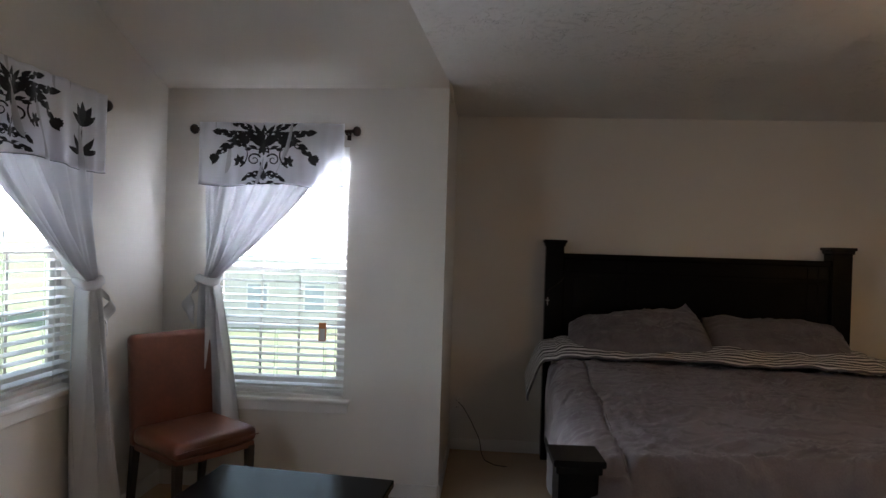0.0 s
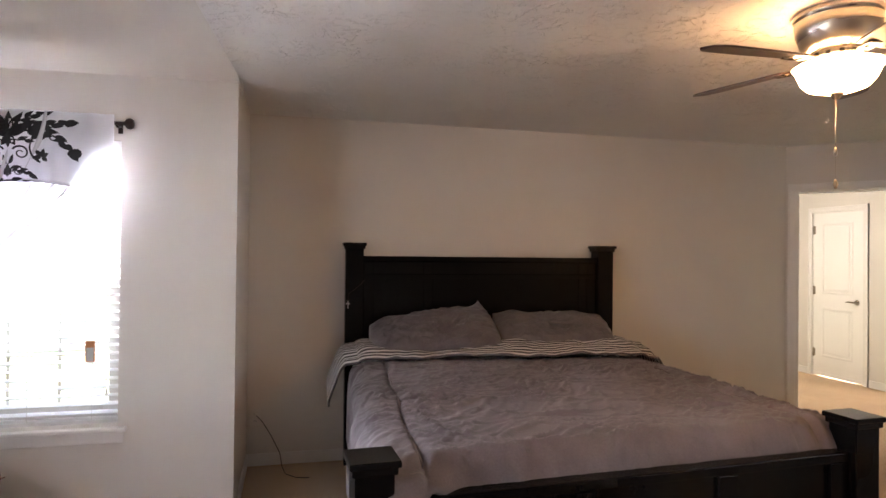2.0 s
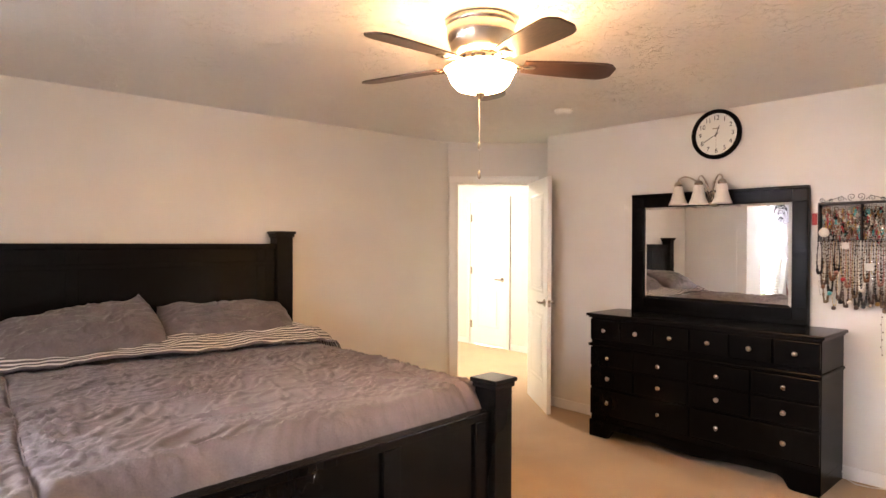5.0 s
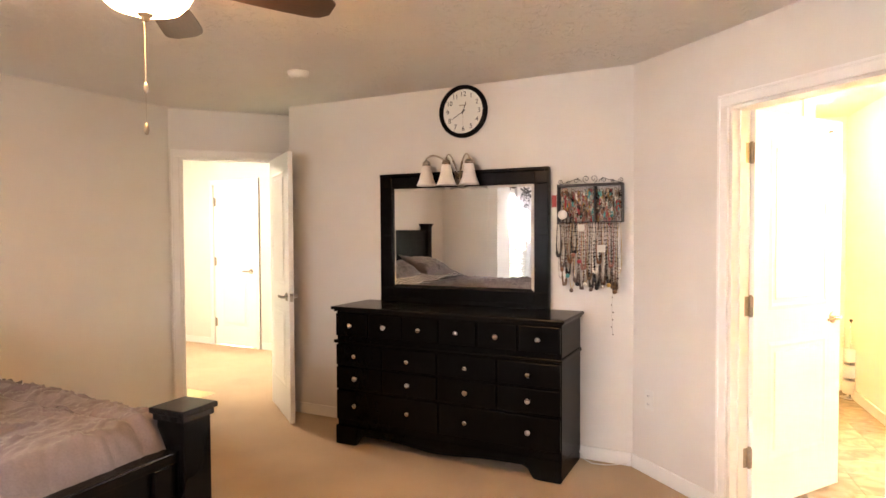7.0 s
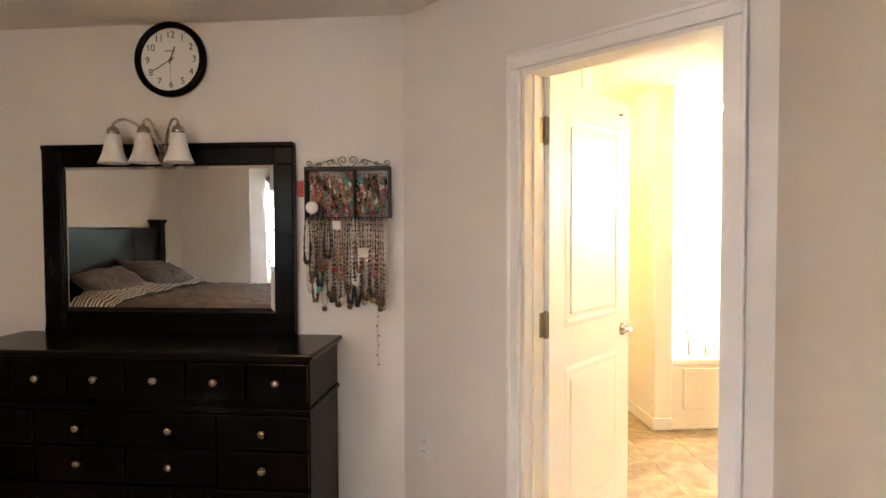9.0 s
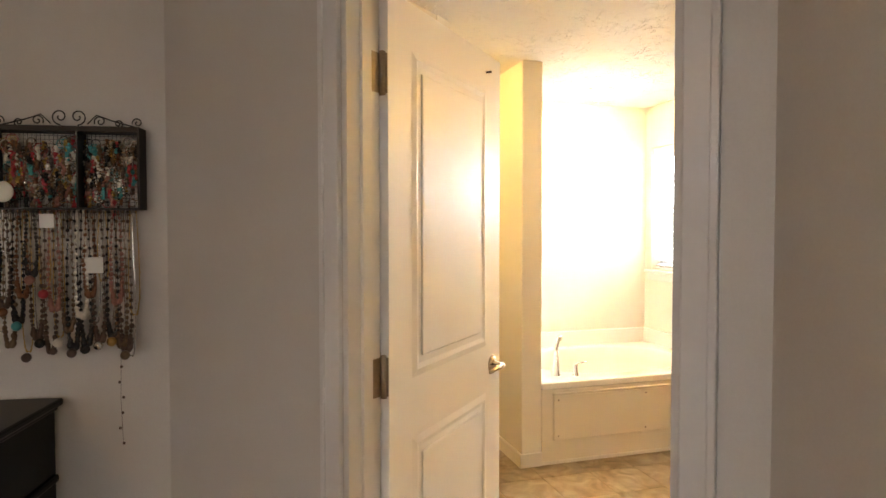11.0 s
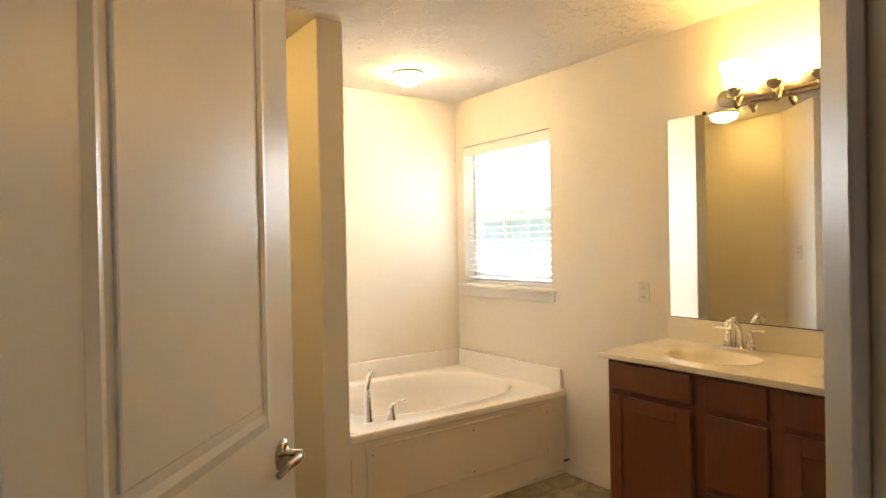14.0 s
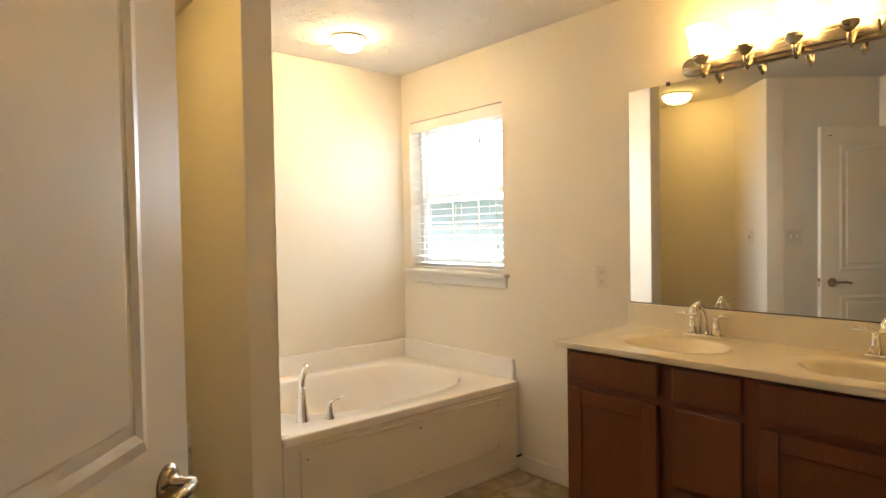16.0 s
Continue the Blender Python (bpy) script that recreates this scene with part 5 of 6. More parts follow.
def jewellery():
    y0, y1, z0, z1, x = 1.185, 1.588, 1.495, 1.735, 4.895
    j = thing("jewelry_organizer", pose(0, 0, 0), "black metal wall rack with scrolls for earrings and necklaces", "jewelry rack")
    fr = bmesh.new()
    for a, b, c, d in ((y0, y1, z0, z0 + 0.006), (y0, y1, z1 - 0.016, z1), (y0, y0 + 0.007, z0 + 0.006, z1 - 0.016), (y1 - 0.007, y1, z0 + 0.006, z1 - 0.016), (1.352, 1.358, z0 + 0.006, z1 - 0.016)):
        box(fr, x - 0.030, x + 0.030, a, b, c, d, 0.001)
    part("frame", fr, BLACKM, j)
    me = bmesh.new()
    for i in range(34):
        y = y0 + 0.01 + i * (y1 - y0 - 0.02) / 33
        box(me, x + 0.020, x + 0.0212, y - 0.0005, y + 0.0005, z0 + 0.006, z1 - 0.016)
    for i in range(19):
        z = z0 + 0.012 + i * (z1 - z0 - 0.034) / 18
        box(me, x + 0.0212, x + 0.0224, y0 + 0.006, y1 - 0.006, z - 0.0005, z + 0.0005)
    part("wire_mesh", me, BLACKM, j)
    sc = bmesh.new()
    mid = (y0 + y1) / 2
    for sg in (-1, 1):
        for cy, cz, r, a0, tn in ((0.024, 0.030, 0.024, -1.6, 8.5), (0.085, 0.018, 0.017, 3.6, -8), (0.135, 0.012, 0.013, -1.2, 8), (0.188, 0.016, 0.015, 3.4, -8)):
            pts = [(x, mid + sg * (cy + r * (1 - 0.8 * t / 18) * math.cos(a0 + tn * t / 18)), z1 + cz + r * (1 - 0.8 * t / 18) * math.sin(a0 + tn * t / 18)) for t in range(19)]
            tube(pts, 0.0020, 6, sc)
        tube([(x, mid + sg * 0.05, z1 + 0.010), (x, mid + sg * 0.075, z1 + 0.036), (x, mid + sg * 0.12, z1 + 0.020), (x, mid + sg * 0.19, z1 + 0.001)], 0.0020, 6, sc)
    part("scrolls", sc, BLACKM, j, "curled wire scrollwork")
    for i in range(24):
        y = y0 + 0.012 + i * (y1 - y0 - 0.024) / 23
        part("hook", tube([(x - 0.026, y, z0 + 0.001), (x - 0.034, y, z0 - 0.010), (x - 0.044, y, z0 - 0.006)], 0.0015, 5), BLACKM, j)
    rnd = random.Random(5)
    tones = {}

    def tone(nm, col, metal, rough):
        if nm not in tones:
            tones[nm] = surface("jewel_" + nm, col, rough, metal, grain=90, vary=0.12, stain=0.1)
        return tones[nm]

    kinds = [("gold", (0.50, 0.33, 0.12), 1, 0.28), ("silver", (0.66, 0.65, 0.63), 1, 0.22), ("jet", (0.02, 0.02, 0.022), 0, 0.25), ("brown", (0.07, 0.04, 0.025), 0, 0.4),
             ("pearl", (0.74, 0.69, 0.60), 0, 0.25), ("red", (0.38, 0.03, 0.04), 0, 0.3), ("rose", (0.30, 0.13, 0.10), 0, 0.35), ("teal", (0.06, 0.32, 0.32), 0, 0.3), ("copper", (0.24, 0.12, 0.07), 1, 0.35), ("bronze", (0.20, 0.14, 0.09), 1, 0.4)]
    names = ("jet", "silver", "brown", "bronze", "silver", "jet", "copper", "gold", "jet", "brown", "silver", "gold", "brown", "rose", "gold", "silver", "bronze", "jet", "silver", "pearl", "jet", "copper", "silver", "brown", "gold", "silver", "jet", "rose", "bronze", "brown", "silver", "gold")
    for i, nm in enumerate(names):
        k = next(q_ for q_ in kinds if q_[0] == nm)
        y = y1 - 0.016 - i * (y1 - y0 - 0.032) / (len(names) - 1)
        ln = (0.20, 0.34, 0.27, 0.38, 0.16, 0.31, 0.24, 0.40, 0.18, 0.36, 0.36, 0.22, 0.40, 0.28, 0.36, 0.19, 0.34, 0.39, 0.16, 0.30, 0.38, 0.24, 0.32, 0.37, 0.20, 0.34, 0.36, 0.26, 0.39, 0.40, 0.42, 0.30)[i]
        nk = thing("necklace", pose(x - 0.040, y, z0 - 0.006), {"gold": "thin gold necklace", "silver": "silver chain necklace"}.get(nm, nm + " beaded necklace") + " hanging from the wall rack", "necklace", "necklaces on the rack")
        bd = bmesh.new()
        big = nm in ("jet", "brown", "pearl", "rose", "copper", "bronze")
        n = 46 if big else 96
        for t in range(n):
            u = t / (n - 1)
            s_ = 1 if u > 0.5 else -1
            d_ = 1 - abs(2 * u - 1)
            zz = -ln * math.sin(d_ * math.pi / 2)
            yy = s_ * (0.004 + 0.009 * math.sin(d_ * math.pi) + 0.004 * (1 - d_))
            r = 0.0023 if not big else (0.0046 + 0.0046 * d_ ** 2) * rnd.uniform(0.75, 1.35)
            ball(r, pose(rnd.uniform(-0.002, 0.002), yy + rnd.uniform(-0.001, 0.001), zz), bd, 6)
        pts = [(0, (1 if u > 0.5 else -1) * (0.004 + 0.009 * math.sin((1 - abs(2 * u - 1)) * math.pi) + 0.004 * abs(2 * u - 1)), -ln * math.sin((1 - abs(2 * u - 1)) * math.pi / 2)) for u in [q_ / 20 for q_ in range(21)]]
        tube(pts, 0.0013, 5, bd)
        part("strand", bd, tone(*k), nk, "", True)
        if i % 3 == 2 or i in (7, 10):
            pm = kinds[(i * 3 + 2) % len(kinds)]
            pd = lathe([(0, 0), (0.011, 0.002), (0.014, 0.010), (0.011, 0.018), (0, 0.021)], 12)
            part("pendant", pd, tone(*pm), nk, "round pendant", True, m=pose(-0.003, 0.0, -ln - 0.016) @ pose(0, 0, 0, 0, -80, 0))
    part("tassel_strand", tube([(0, 0, 0), (0, 0.004, -0.08), (0, -0.003, -0.25)], 0.0009, 5), tone("silver", (0.66, 0.65, 0.63), 1, 0.22), nk)
    tb = bmesh.new()
    for t in range(6):
        ball(0.0045, pose(0, 0.006 * math.sin(t * 2.0), -0.45 - t * 0.045), tb, 8)
    tube([(0, 0, -0.40), (0, 0.003, -0.55), (0, -0.002, -0.68)], 0.0007, 5, tb)
    long = thing("necklace", pose(x - 0.040, y0 + 0.055, z0 - 0.006), "long dark beaded strand hanging below the wall rack", "necklace", "necklaces on the rack")
    part("strand", tb, tone("brown", (0.07, 0.04, 0.025), 0, 0.4), long, "", True)
    # earrings and brooches hooked into the mesh
    for g_, k in enumerate(kinds):
        bm2 = bmesh.new()
        for i in range(46):
            y = rnd.uniform(y0 + 0.02, y1 - 0.02)
            z = rnd.uniform(z0 + 0.02, z1 - 0.035)
            if rnd.random() < 0.45:
                r = rnd.uniform(0.008, 0.017)
                tube([(x + 0.012, y + r * math.cos(a), z + r * math.sin(a)) for a in [q_ * math.pi / 6 for q_ in range(12)]], 0.0014, 5, bm2, closed=True)
            else:
                h = rnd.randint(2, 5)
                for q_ in range(h):
                    ball(rnd.uniform(0.0035, 0.008), pose(x + 0.010, y + rnd.uniform(-0.003, 0.003), z - q_ * 0.009), bm2, 6)
        er = link("earrings", bm2, tone(*k), True)
        tagged(er, k[0] + " earrings hooked into the wire mesh", "earrings", kind="stuff")
    for nm, y, z, w, h, col, lab in (("card", 1.430, 1.462, 0.040, 0.040, PLASTIC, "white jewelry card"), ("card", 1.305, 1.335, 0.046, 0.046, CLOCKFACE, "ivory square medallion"), ("card", 1.600, 1.63, 0.030, 0.075, REDCARD, "red card tucked beside the rack")):
        cd = thing("jewelry_card", pose(x - 0.046, y, z), lab + " hanging on the wall rack", "card")
        part("card_body", B(-0.0015, 0.0015, -w / 2, w / 2, -h / 2, h / 2, 0.001), col, cd)
    br = thing("round_brooch", pose(x - 0.034, 1.552, 1.545), "large pale round brooch on the wall rack", "brooch")
    part("disc", lathe([(0, 0.008), (0.018, 0.006), (0.029, 0.001), (0.030, -0.003), (0, -0.003)], 24, m=pose(0, 0, 0, 0, -90, 0)), CLOCKFACE, br, "", True)


jewellery()


def outlet(m, label):
    o = thing("wall_outlet", m, label, "outlet", "outlets")
    part("plate", B(-0.035, 0.035, -0.006, -0.0005, -0.057, 0.057, 0.003), PLASTIC, o)
    for z in (-0.024, 0.024):
        f = part("socket", B(-0.016, 0.016, -0.0075, -0.0055, z - 0.015, z + 0.015, 0.001), PLASTIC, o)
        sl = link("slot", box(B(-0.008, -0.0055, -0.0078, -0.0072, z - 0.005, z + 0.006), 0.0055, 0.008, -0.0078, -0.0072, z - 0.005, z + 0.006), DAMASK)
        sl.parent = f
    return o


def switch(m, label, n=2):
    o = thing("light_switch", m, label, "switch", "light switches")
    w = 0.035 + 0.023 * (n - 1)
    part("plate", B(-w, w, -0.006, -0.0005, -0.057, 0.057, 0.003), PLASTIC, o)
    for i in range(n):
        x = (i - (n - 1) / 2) * 0.046
        part("toggle", moved(B(-0.005, 0.005, -0.013, 0.004, -0.009, 0.009, 0.001), pose(x, -0.006, 0, 18)), PLASTIC, o)
    return o


# outlet low on the slanted wall, one by the bed with a cord to the floor, one over the vanity
om, _ = along(B0, B1)
outlet(om @ pose(0.145, 0, 0.445), "white duplex outlet low on the slanted wall")
outlet(pose(0.105, 4.66, 0.335), "white duplex outlet low behind the bed")
cordt = thing("power_cord", pose(0.115, 4.64, 0.335), "thin dark power cord from the outlet to the floor", "cord")
part("plug", B(-0.012, 0.012, -0.022, 0.010, 0.012, 0.038, 0.003), PLASTIC, cordt, "white plug")
part("cable", tube([(0.0, -0.02, 0.02), (0.04, -0.06, -0.01), (0.10, -0.09, -0.10), (0.16, -0.10, -0.22), (0.175, -0.12, -0.305), (0.20, -0.20, -0.330), (0.27, -0.28, -0.331), (0.35, -0.30, -0.331)], 0.003, 8), DARKWOOD, cordt, "", True)
cb2 = thing("power_cord", pose(4.86, 1.36, 0.004), "thin white cable lying on the carpet by the dresser", "cord")
part("cable", tube([(0.04, 0.10, 0.06), (0.03, 0.06, 0.006), (-0.01, 0.0, 0.003), (0.0, -0.08, 0.003), (0.03, -0.14, 0.004), (0.035, -0.20, 0.02)], 0.003, 8), CORD, cb2, "", True)
outlet(BATH @ pose(6.161, BY, 1.119, 0, 0, 180), "white duplex outlet beside the bathroom mirror")
swm, _ = along(bath(5.70, 0.70), bath(6.235, 0.07))
switch(swm @ pose(0.63, 0, 1.28), "white double light switch by the closet door", 2)
swm, _ = along(bath(6.235, 0.07), bath(6.64, 0.45))
switch(swm @ pose(0.26, 0, 1.28), "white light switch at the toilet alcove", 1)

# ---- bathroom ----


def soaking_tub():
    x0, x1, ya, yb, dz = 6.738, BX - 0.002, BY + 0.002, -0.666, 0.505
    t = thing("bathtub", BATH, "white acrylic drop-in soaking tub with a screwed front panel", "bathtub")
    cx, cy, rx, ry = (x0 + x1) / 2 + 0.02, (ya + yb) / 2 - 0.02, 0.425, 0.605
    # deck with an oval basin sunk into it
    bm = bmesh.new()
    n = 64
    prof = [(1.0, 0.0), (0.985, -0.004), (0.965, -0.018), (0.93, -0.10), (0.86, -0.28), (0.72, -0.385), (0.45, -0.405), (0.0, -0.41)]
    rings = []
    outer = []
    for i in range(n):
        a = 2 * math.pi * i / n
        c, s = math.cos(a), math.sin(a)
        k = 1 / max(abs(c) / ((x1 - x0) / 2), abs(s) / ((yb - ya) / 2))
        outer.append(bm.verts.new(((x0 + x1) / 2 + k * c, (ya + yb) / 2 + k * s, dz)))
    for r, z in prof:
        if r == 0:
            rings.append([bm.verts.new((cx, cy, dz + z))])
            continue
        ring = []
        for i in range(n):
            a = 2 * math.pi * i / n
            e = 2.6
            c, s = math.cos(a), math.sin(a)
            k = (abs(c) ** e + abs(s) ** e) ** (-1 / e)
            ring.append(bm.verts.new((cx + rx * r * k * c, cy + ry * r * k * s, dz + z)))
        rings.append(ring)
    for i in range(n):
        j = (i + 1) % n
        bm.faces.new((outer[i], outer[j], rings[0][j], rings[0][i]))
        for p, q_ in zip(rings, rings[1:]):
            if len(q_) == 1:
                bm.faces.new((p[i], p[j], q_[0]))
            else:
                bm.faces.new((p[i], p[j], q_[j], q_[i]))
    bmesh.ops.recalc_face_normals(bm, faces=bm.faces[:])
    part("basin", bm, ACRYL, t, "", True)
    part("deck_edge", B(x0 - 0.012, x0 + 0.03, ya, yb, dz - 0.045, dz + 0.0005, 0.010, 3), ACRYL, t)
    part("skirt", B(x0, x0 + 0.03, ya, yb, 0.0, dz - 0.044), BATHWALL, t, "cream painted tub front")
    part("front_panel", B(x0 - 0.014, x0 - 0.001, ya + 0.14, yb - 0.075, 0.145, 0.425, 0.005), BATHWALL, t, "removable cream front panel")
    part("panel_lip", B(x0 - 0.020, x0 - 0.001, ya + 0.135, yb - 0.07, 0.425, 0.440, 0.004), BATHWALL, t)
    for y in (ya + 0.17, (ya + yb) / 2, yb - 0.105):
        for z in (0.175, 0.395):
            part("screw", lathe([(0, 0), (0.006, 0), (0.005, 0.003), (0, 0.0035)], 12, m=pose(x0 - 0.014, y, z, 0, -90)), SHINY, t)
    part("toe_strip", B(x0 - 0.008, x0 - 0.0005, ya, yb, 0.0, 0.022, 0.003), WHITE, t)
    uz = dz + 0.120
    part("upstand", B(x0 + 0.015, x1, ya, ya + 0.022, dz - 0.01, uz, 0.008, 3), ACRYL, t)
    part("upstand", B(x1 - 0.022, x1, ya + 0.022, yb, dz - 0.01, uz, 0.008, 3), ACRYL, t)
    part("upstand", B(x0 + 0.12, x1 - 0.022, yb - 0.022, yb, dz - 0.01, uz, 0.008, 3), ACRYL, t)
    f = thing("tub_faucet", BATH @ pose(6.883, -0.836, dz, 0, 0, -35), "tall chrome arched tub filler on the tub deck", "faucet")
    part("base", lathe([(0, 0), (0.031, 0), (0.030, 0.006), (0.024, 0.03), (0.018, 0.09), (0.014, 0.16), (0, 0.16)], 28), SHINY, f, "", True)
    pts = [(0, 0, 0.13)] + [(0.045 - 0.045 * math.cos(a), -0.012 * math.sin(a), 0.19 + 0.052 * math.sin(a)) for a in [k * math.pi / 10 for k in range(9)]]
    part("spout", tube(pts, [0.014] * 4 + [0.0135, 0.014, 0.015, 0.017, 0.019, 0.019], 16), SHINY, f, "", True)
    h = thing("tub_tap", BATH @ pose(6.836, -0.948, dz), "chrome lever handle on the tub deck", "faucet handle")
    part("base", lathe([(0, 0), (0.024, 0), (0.023, 0.005), (0.015, 0.03), (0.011, 0.062), (0.013, 0.075), (0, 0.08)], 24), SHINY, h, "", True)
    part("lever", tube([(0, 0, 0.075), (-0.006, -0.03, 0.088), (-0.012, -0.075, 0.090)], [0.009, 0.007, 0.006], 10), SHINY, h, "", True)
    ov = part("overflow", lathe([(0, 0), (0.032, 0), (0.030, 0.006), (0, 0.008)], 24, m=pose(cx - 0.0, cy + ry * 0.93, dz - 0.13, 80)), SHINY, t, "", True)


soaking_tub()

def vanity():
    xl, xr, yf, yb = 5.965, 4.64, -1.585, BY + 0.001
    v = thing("vanity_cabinet", BATH, "cherry-stained wooden bathroom vanity cabinet", "vanity")
    part("body", B(xr, xl, yb, yf - 0.020, 0.10, 0.750, 0.002), CHERRY, v)
    part("face_frame", B(xr, xl, yf - 0.0195, yf - 0.001, 0.10, 0.868, 0.002), CHERRY, v)
    part("back_rail", B(xr, xl, yb, yb + 0.02, 0.751, 0.868), CHERRY, v)
    part("toe_kick", B(xr, xl - 0.01, yb, yf - 0.06, 0.0, 0.0995), DARKWOOD, v)
    part("side_panel", B(xl + 0.0005, xl + 0.012, yb, yf + 0.001, 0.0, 0.868, 0.002), CHERRY, v)

    def front(x0, x1, z0, z1, name, panel):
        p = part(name, B(x1, x0, yf - 0.0005, yf + 0.020, z0, z1, 0.005), CHERRY, v)
        if panel:
            e = 0.062
            fr = bmesh.new()
            for a, b, c, d in ((x1, x1 + e, z0, z1), (x0 - e, x0, z0, z1), (x1 + e, x0 - e, z0, z0 + e), (x1 + e, x0 - e, z1 - e, z1)):
                box(fr, a + 0.0005, b - 0.0005, yf + 0.0195, yf + 0.027, c + 0.0005, d - 0.0005, 0.003)
            q_ = link("door_frame", fr, CHERRY)
            q_.parent = p

    cols = ((5.952, 5.556), (5.500, 5.257), (5.201, 4.67))
    for k, (a, b) in enumerate(cols):
        front(a, b, 0.735, 0.857, "drawer_front", False)
        if k == 1:
            front(a, b, 0.432, 0.711, "drawer_front", False)
            front(a, b, 0.125, 0.410, "drawer_front", False)
        else:
            front(a, b, 0.125, 0.709, "cabinet_door", True)
    c = thing("worktop", BATH, "cream cultured marble vanity top with two molded sinks", "countertop")
    x0, x1, y0, y1, z = xr - 0.02, xl + 0.045, yf + 0.040, yb, 0.895
    sinks = ((5.615, -1.815), (4.955, -1.815))

    def top(u, w):
        x, y = x0 + u * (x1 - x0), y0 + w * (y1 - y0)
        d = 0.0
        for sx, sy in sinks:
            r = math.hypot((x - sx) / 0.205, (y - sy) / 0.150)
            if r < 1.25:
                k = max(0.0, 1 - r)
                d += -0.12 * (1 - (1 - min(1, k * 1.25)) ** 2) - 0.003 * max(0, 1 - abs(r - 1.0) / 0.25)
        return (x, y, z + d)

    bm = sheet(top, 130, 52)
    bmesh.ops.recalc_face_normals(bm, faces=bm.faces[:])
    part("slab_top", bm, MARBLE, c, "", True)
    part("front_edge", B(x0, x1, y0 - 0.02, y0 + 0.001, z - 0.026, z - 0.0004, 0.006, 3), MARBLE, c)
    part("side_edge", B(x1 - 0.02, x1 + 0.001, y1, y0, z - 0.026, z - 0.0004, 0.006, 3), MARBLE, c)
    part("underside", B(x0, x1, y0 - 0.06, y0 - 0.02, z - 0.026, z - 0.003), MARBLE, c)
    part("backsplash", B(x0, x1, y1, y1 + 0.020, z - 0.005, 1.006, 0.005, 3), MARBLE, c)
    for sx, sy in sinks:
        part("drain", lathe([(0, 0), (0.022, 0), (0.020, 0.004), (0.010, 0.005), (0, 0.003)], 20, m=pose(sx, sy, z - 0.122)), SHINY, c, "chrome drain", True)
        f = thing("sink_faucet", BATH @ pose(sx, BY + 0.063, z), "chrome two-handle sink faucet on the vanity top", "faucet", "sink faucets")
        part("base_plate", B(-0.082, 0.082, -0.026, 0.026, 0, 0.012, 0.006, 3), SHINY, f)
        pts = [(0, 0, 0.01), (0, 0.0, 0.075), (0, 0.012, 0.118), (0, 0.048, 0.142), (0, 0.085, 0.128), (0, 0.098, 0.100)]
        part("spout", tube(pts, [0.021, 0.015, 0.013, 0.014, 0.016, 0.017], 16), SHINY, f, "", True)
        for s in (-1, 1):
            hd = part("handle", lathe([(0, 0.008), (0.022, 0.010), (0.016, 0.045), (0.012, 0.075), (0.014, 0.083), (0, 0.090)], 20, m=pose(s * 0.051, 0, 0)), SHINY, f, "", True)
            lv = link("lever", tube([(s * 0.051, 0, 0.083), (s * 0.080, 0.004, 0.094), (s * 0.118, 0.006, 0.092)], [0.008, 0.0065, 0.006], 10), SHINY, True)
            lv.parent = hd


vanity()
bmir = thing("bathroom_mirror", BATH, "large frameless mirror above the vanity", "mirror")
part("mirror_glass", B(4.66, 5.999, BY + 0.0012, BY + 0.0062, 1.011, 1.997), MIRROR, bmir)
for x in (4.9, 5.80):
    part("clip", B(x - 0.01, x + 0.01, BY + 0.0065, BY + 0.009, 1.988, 2.006, 0.001), BRONZE, bmir)
part("bottom_channel", B(4.66, 5.999, BY + 0.0005, BY + 0.009, 1.0070, 1.0105), BRONZE, bmir)


def bath_bar():
    xl, n, sp = 5.602, 4, 0.1757
    b = thing("vanity_light", BATH @ pose(0, BY, 0.048), "brushed nickel vanity light bar with four lit glass shades", "vanity light")
    xr = xl - (n - 1) * sp
    part("bar", B(xr - 0.085, xl + 0.085, 0.0005, 0.024, 1.955, 2.035, 0.006, 3), NICKEL, b)
    part("bar_face", B(xr - 0.072, xl + 0.072, 0.0245, 0.034, 1.972, 2.018, 0.006, 3), NICKEL, b)
    for end in (xr - 0.085, xl + 0.085):
        part("bar_end", lathe([(0, 0), (0.040, 0), (0.040, 0.02), (0.034, 0.026), (0, 0.027)], 24, m=pose(end, 0.0005, 1.995, -90)), NICKEL, b, "", True)
    for i in range(n):
        x = xl - i * sp
        part("arm", tube([(x, 0.03, 1.985), (x, 0.055, 1.945), (x, 0.078, 1.930), (x, 0.098, 1.945), (x, 0.103, 1.985)], 0.0075, 10), NICKEL, b, "", True)
        part("socket_cup", lathe([(0, 1.975), (0.012, 1.976), (0.030, 1.995), (0.033, 2.010), (0.030, 2.014), (0, 2.014)], 24, m=pose(x, 0.103, 0)), NICKEL, b, "", True)
        part("shade", lathe([(0.0, 2.0145), (0.034, 2.015), (0.040, 2.035), (0.046, 2.075), (0.055, 2.115), (0.059, 2.125), (0.052, 2.118), (0.040, 2.06), (0.0, 2.03)], 28, m=pose(x, 0.103, 0)), VANGLOW, b, "lit frosted glass shade", True)


bath_bar()


def dome(name, at, label, material, r=0.14):
    d = thing(name, pose(*at), label, "ceiling light", "flush ceiling lights")
    part("pan", lathe([(0, 0), (r + 0.010, 0), (r + 0.012, -0.008), (r + 0.004, -0.014), (0, -0.014)], 40), PLASTIC, d, "", True)
    part("dome_glass", lathe([(r, -0.014), (r - 0.001, -0.024), (r * 0.90, -0.046), (r * 0.66, -0.064), (r * 0.34, -0.074), (0, -0.077)], 40), material, d, "lit frosted glass dome", True)


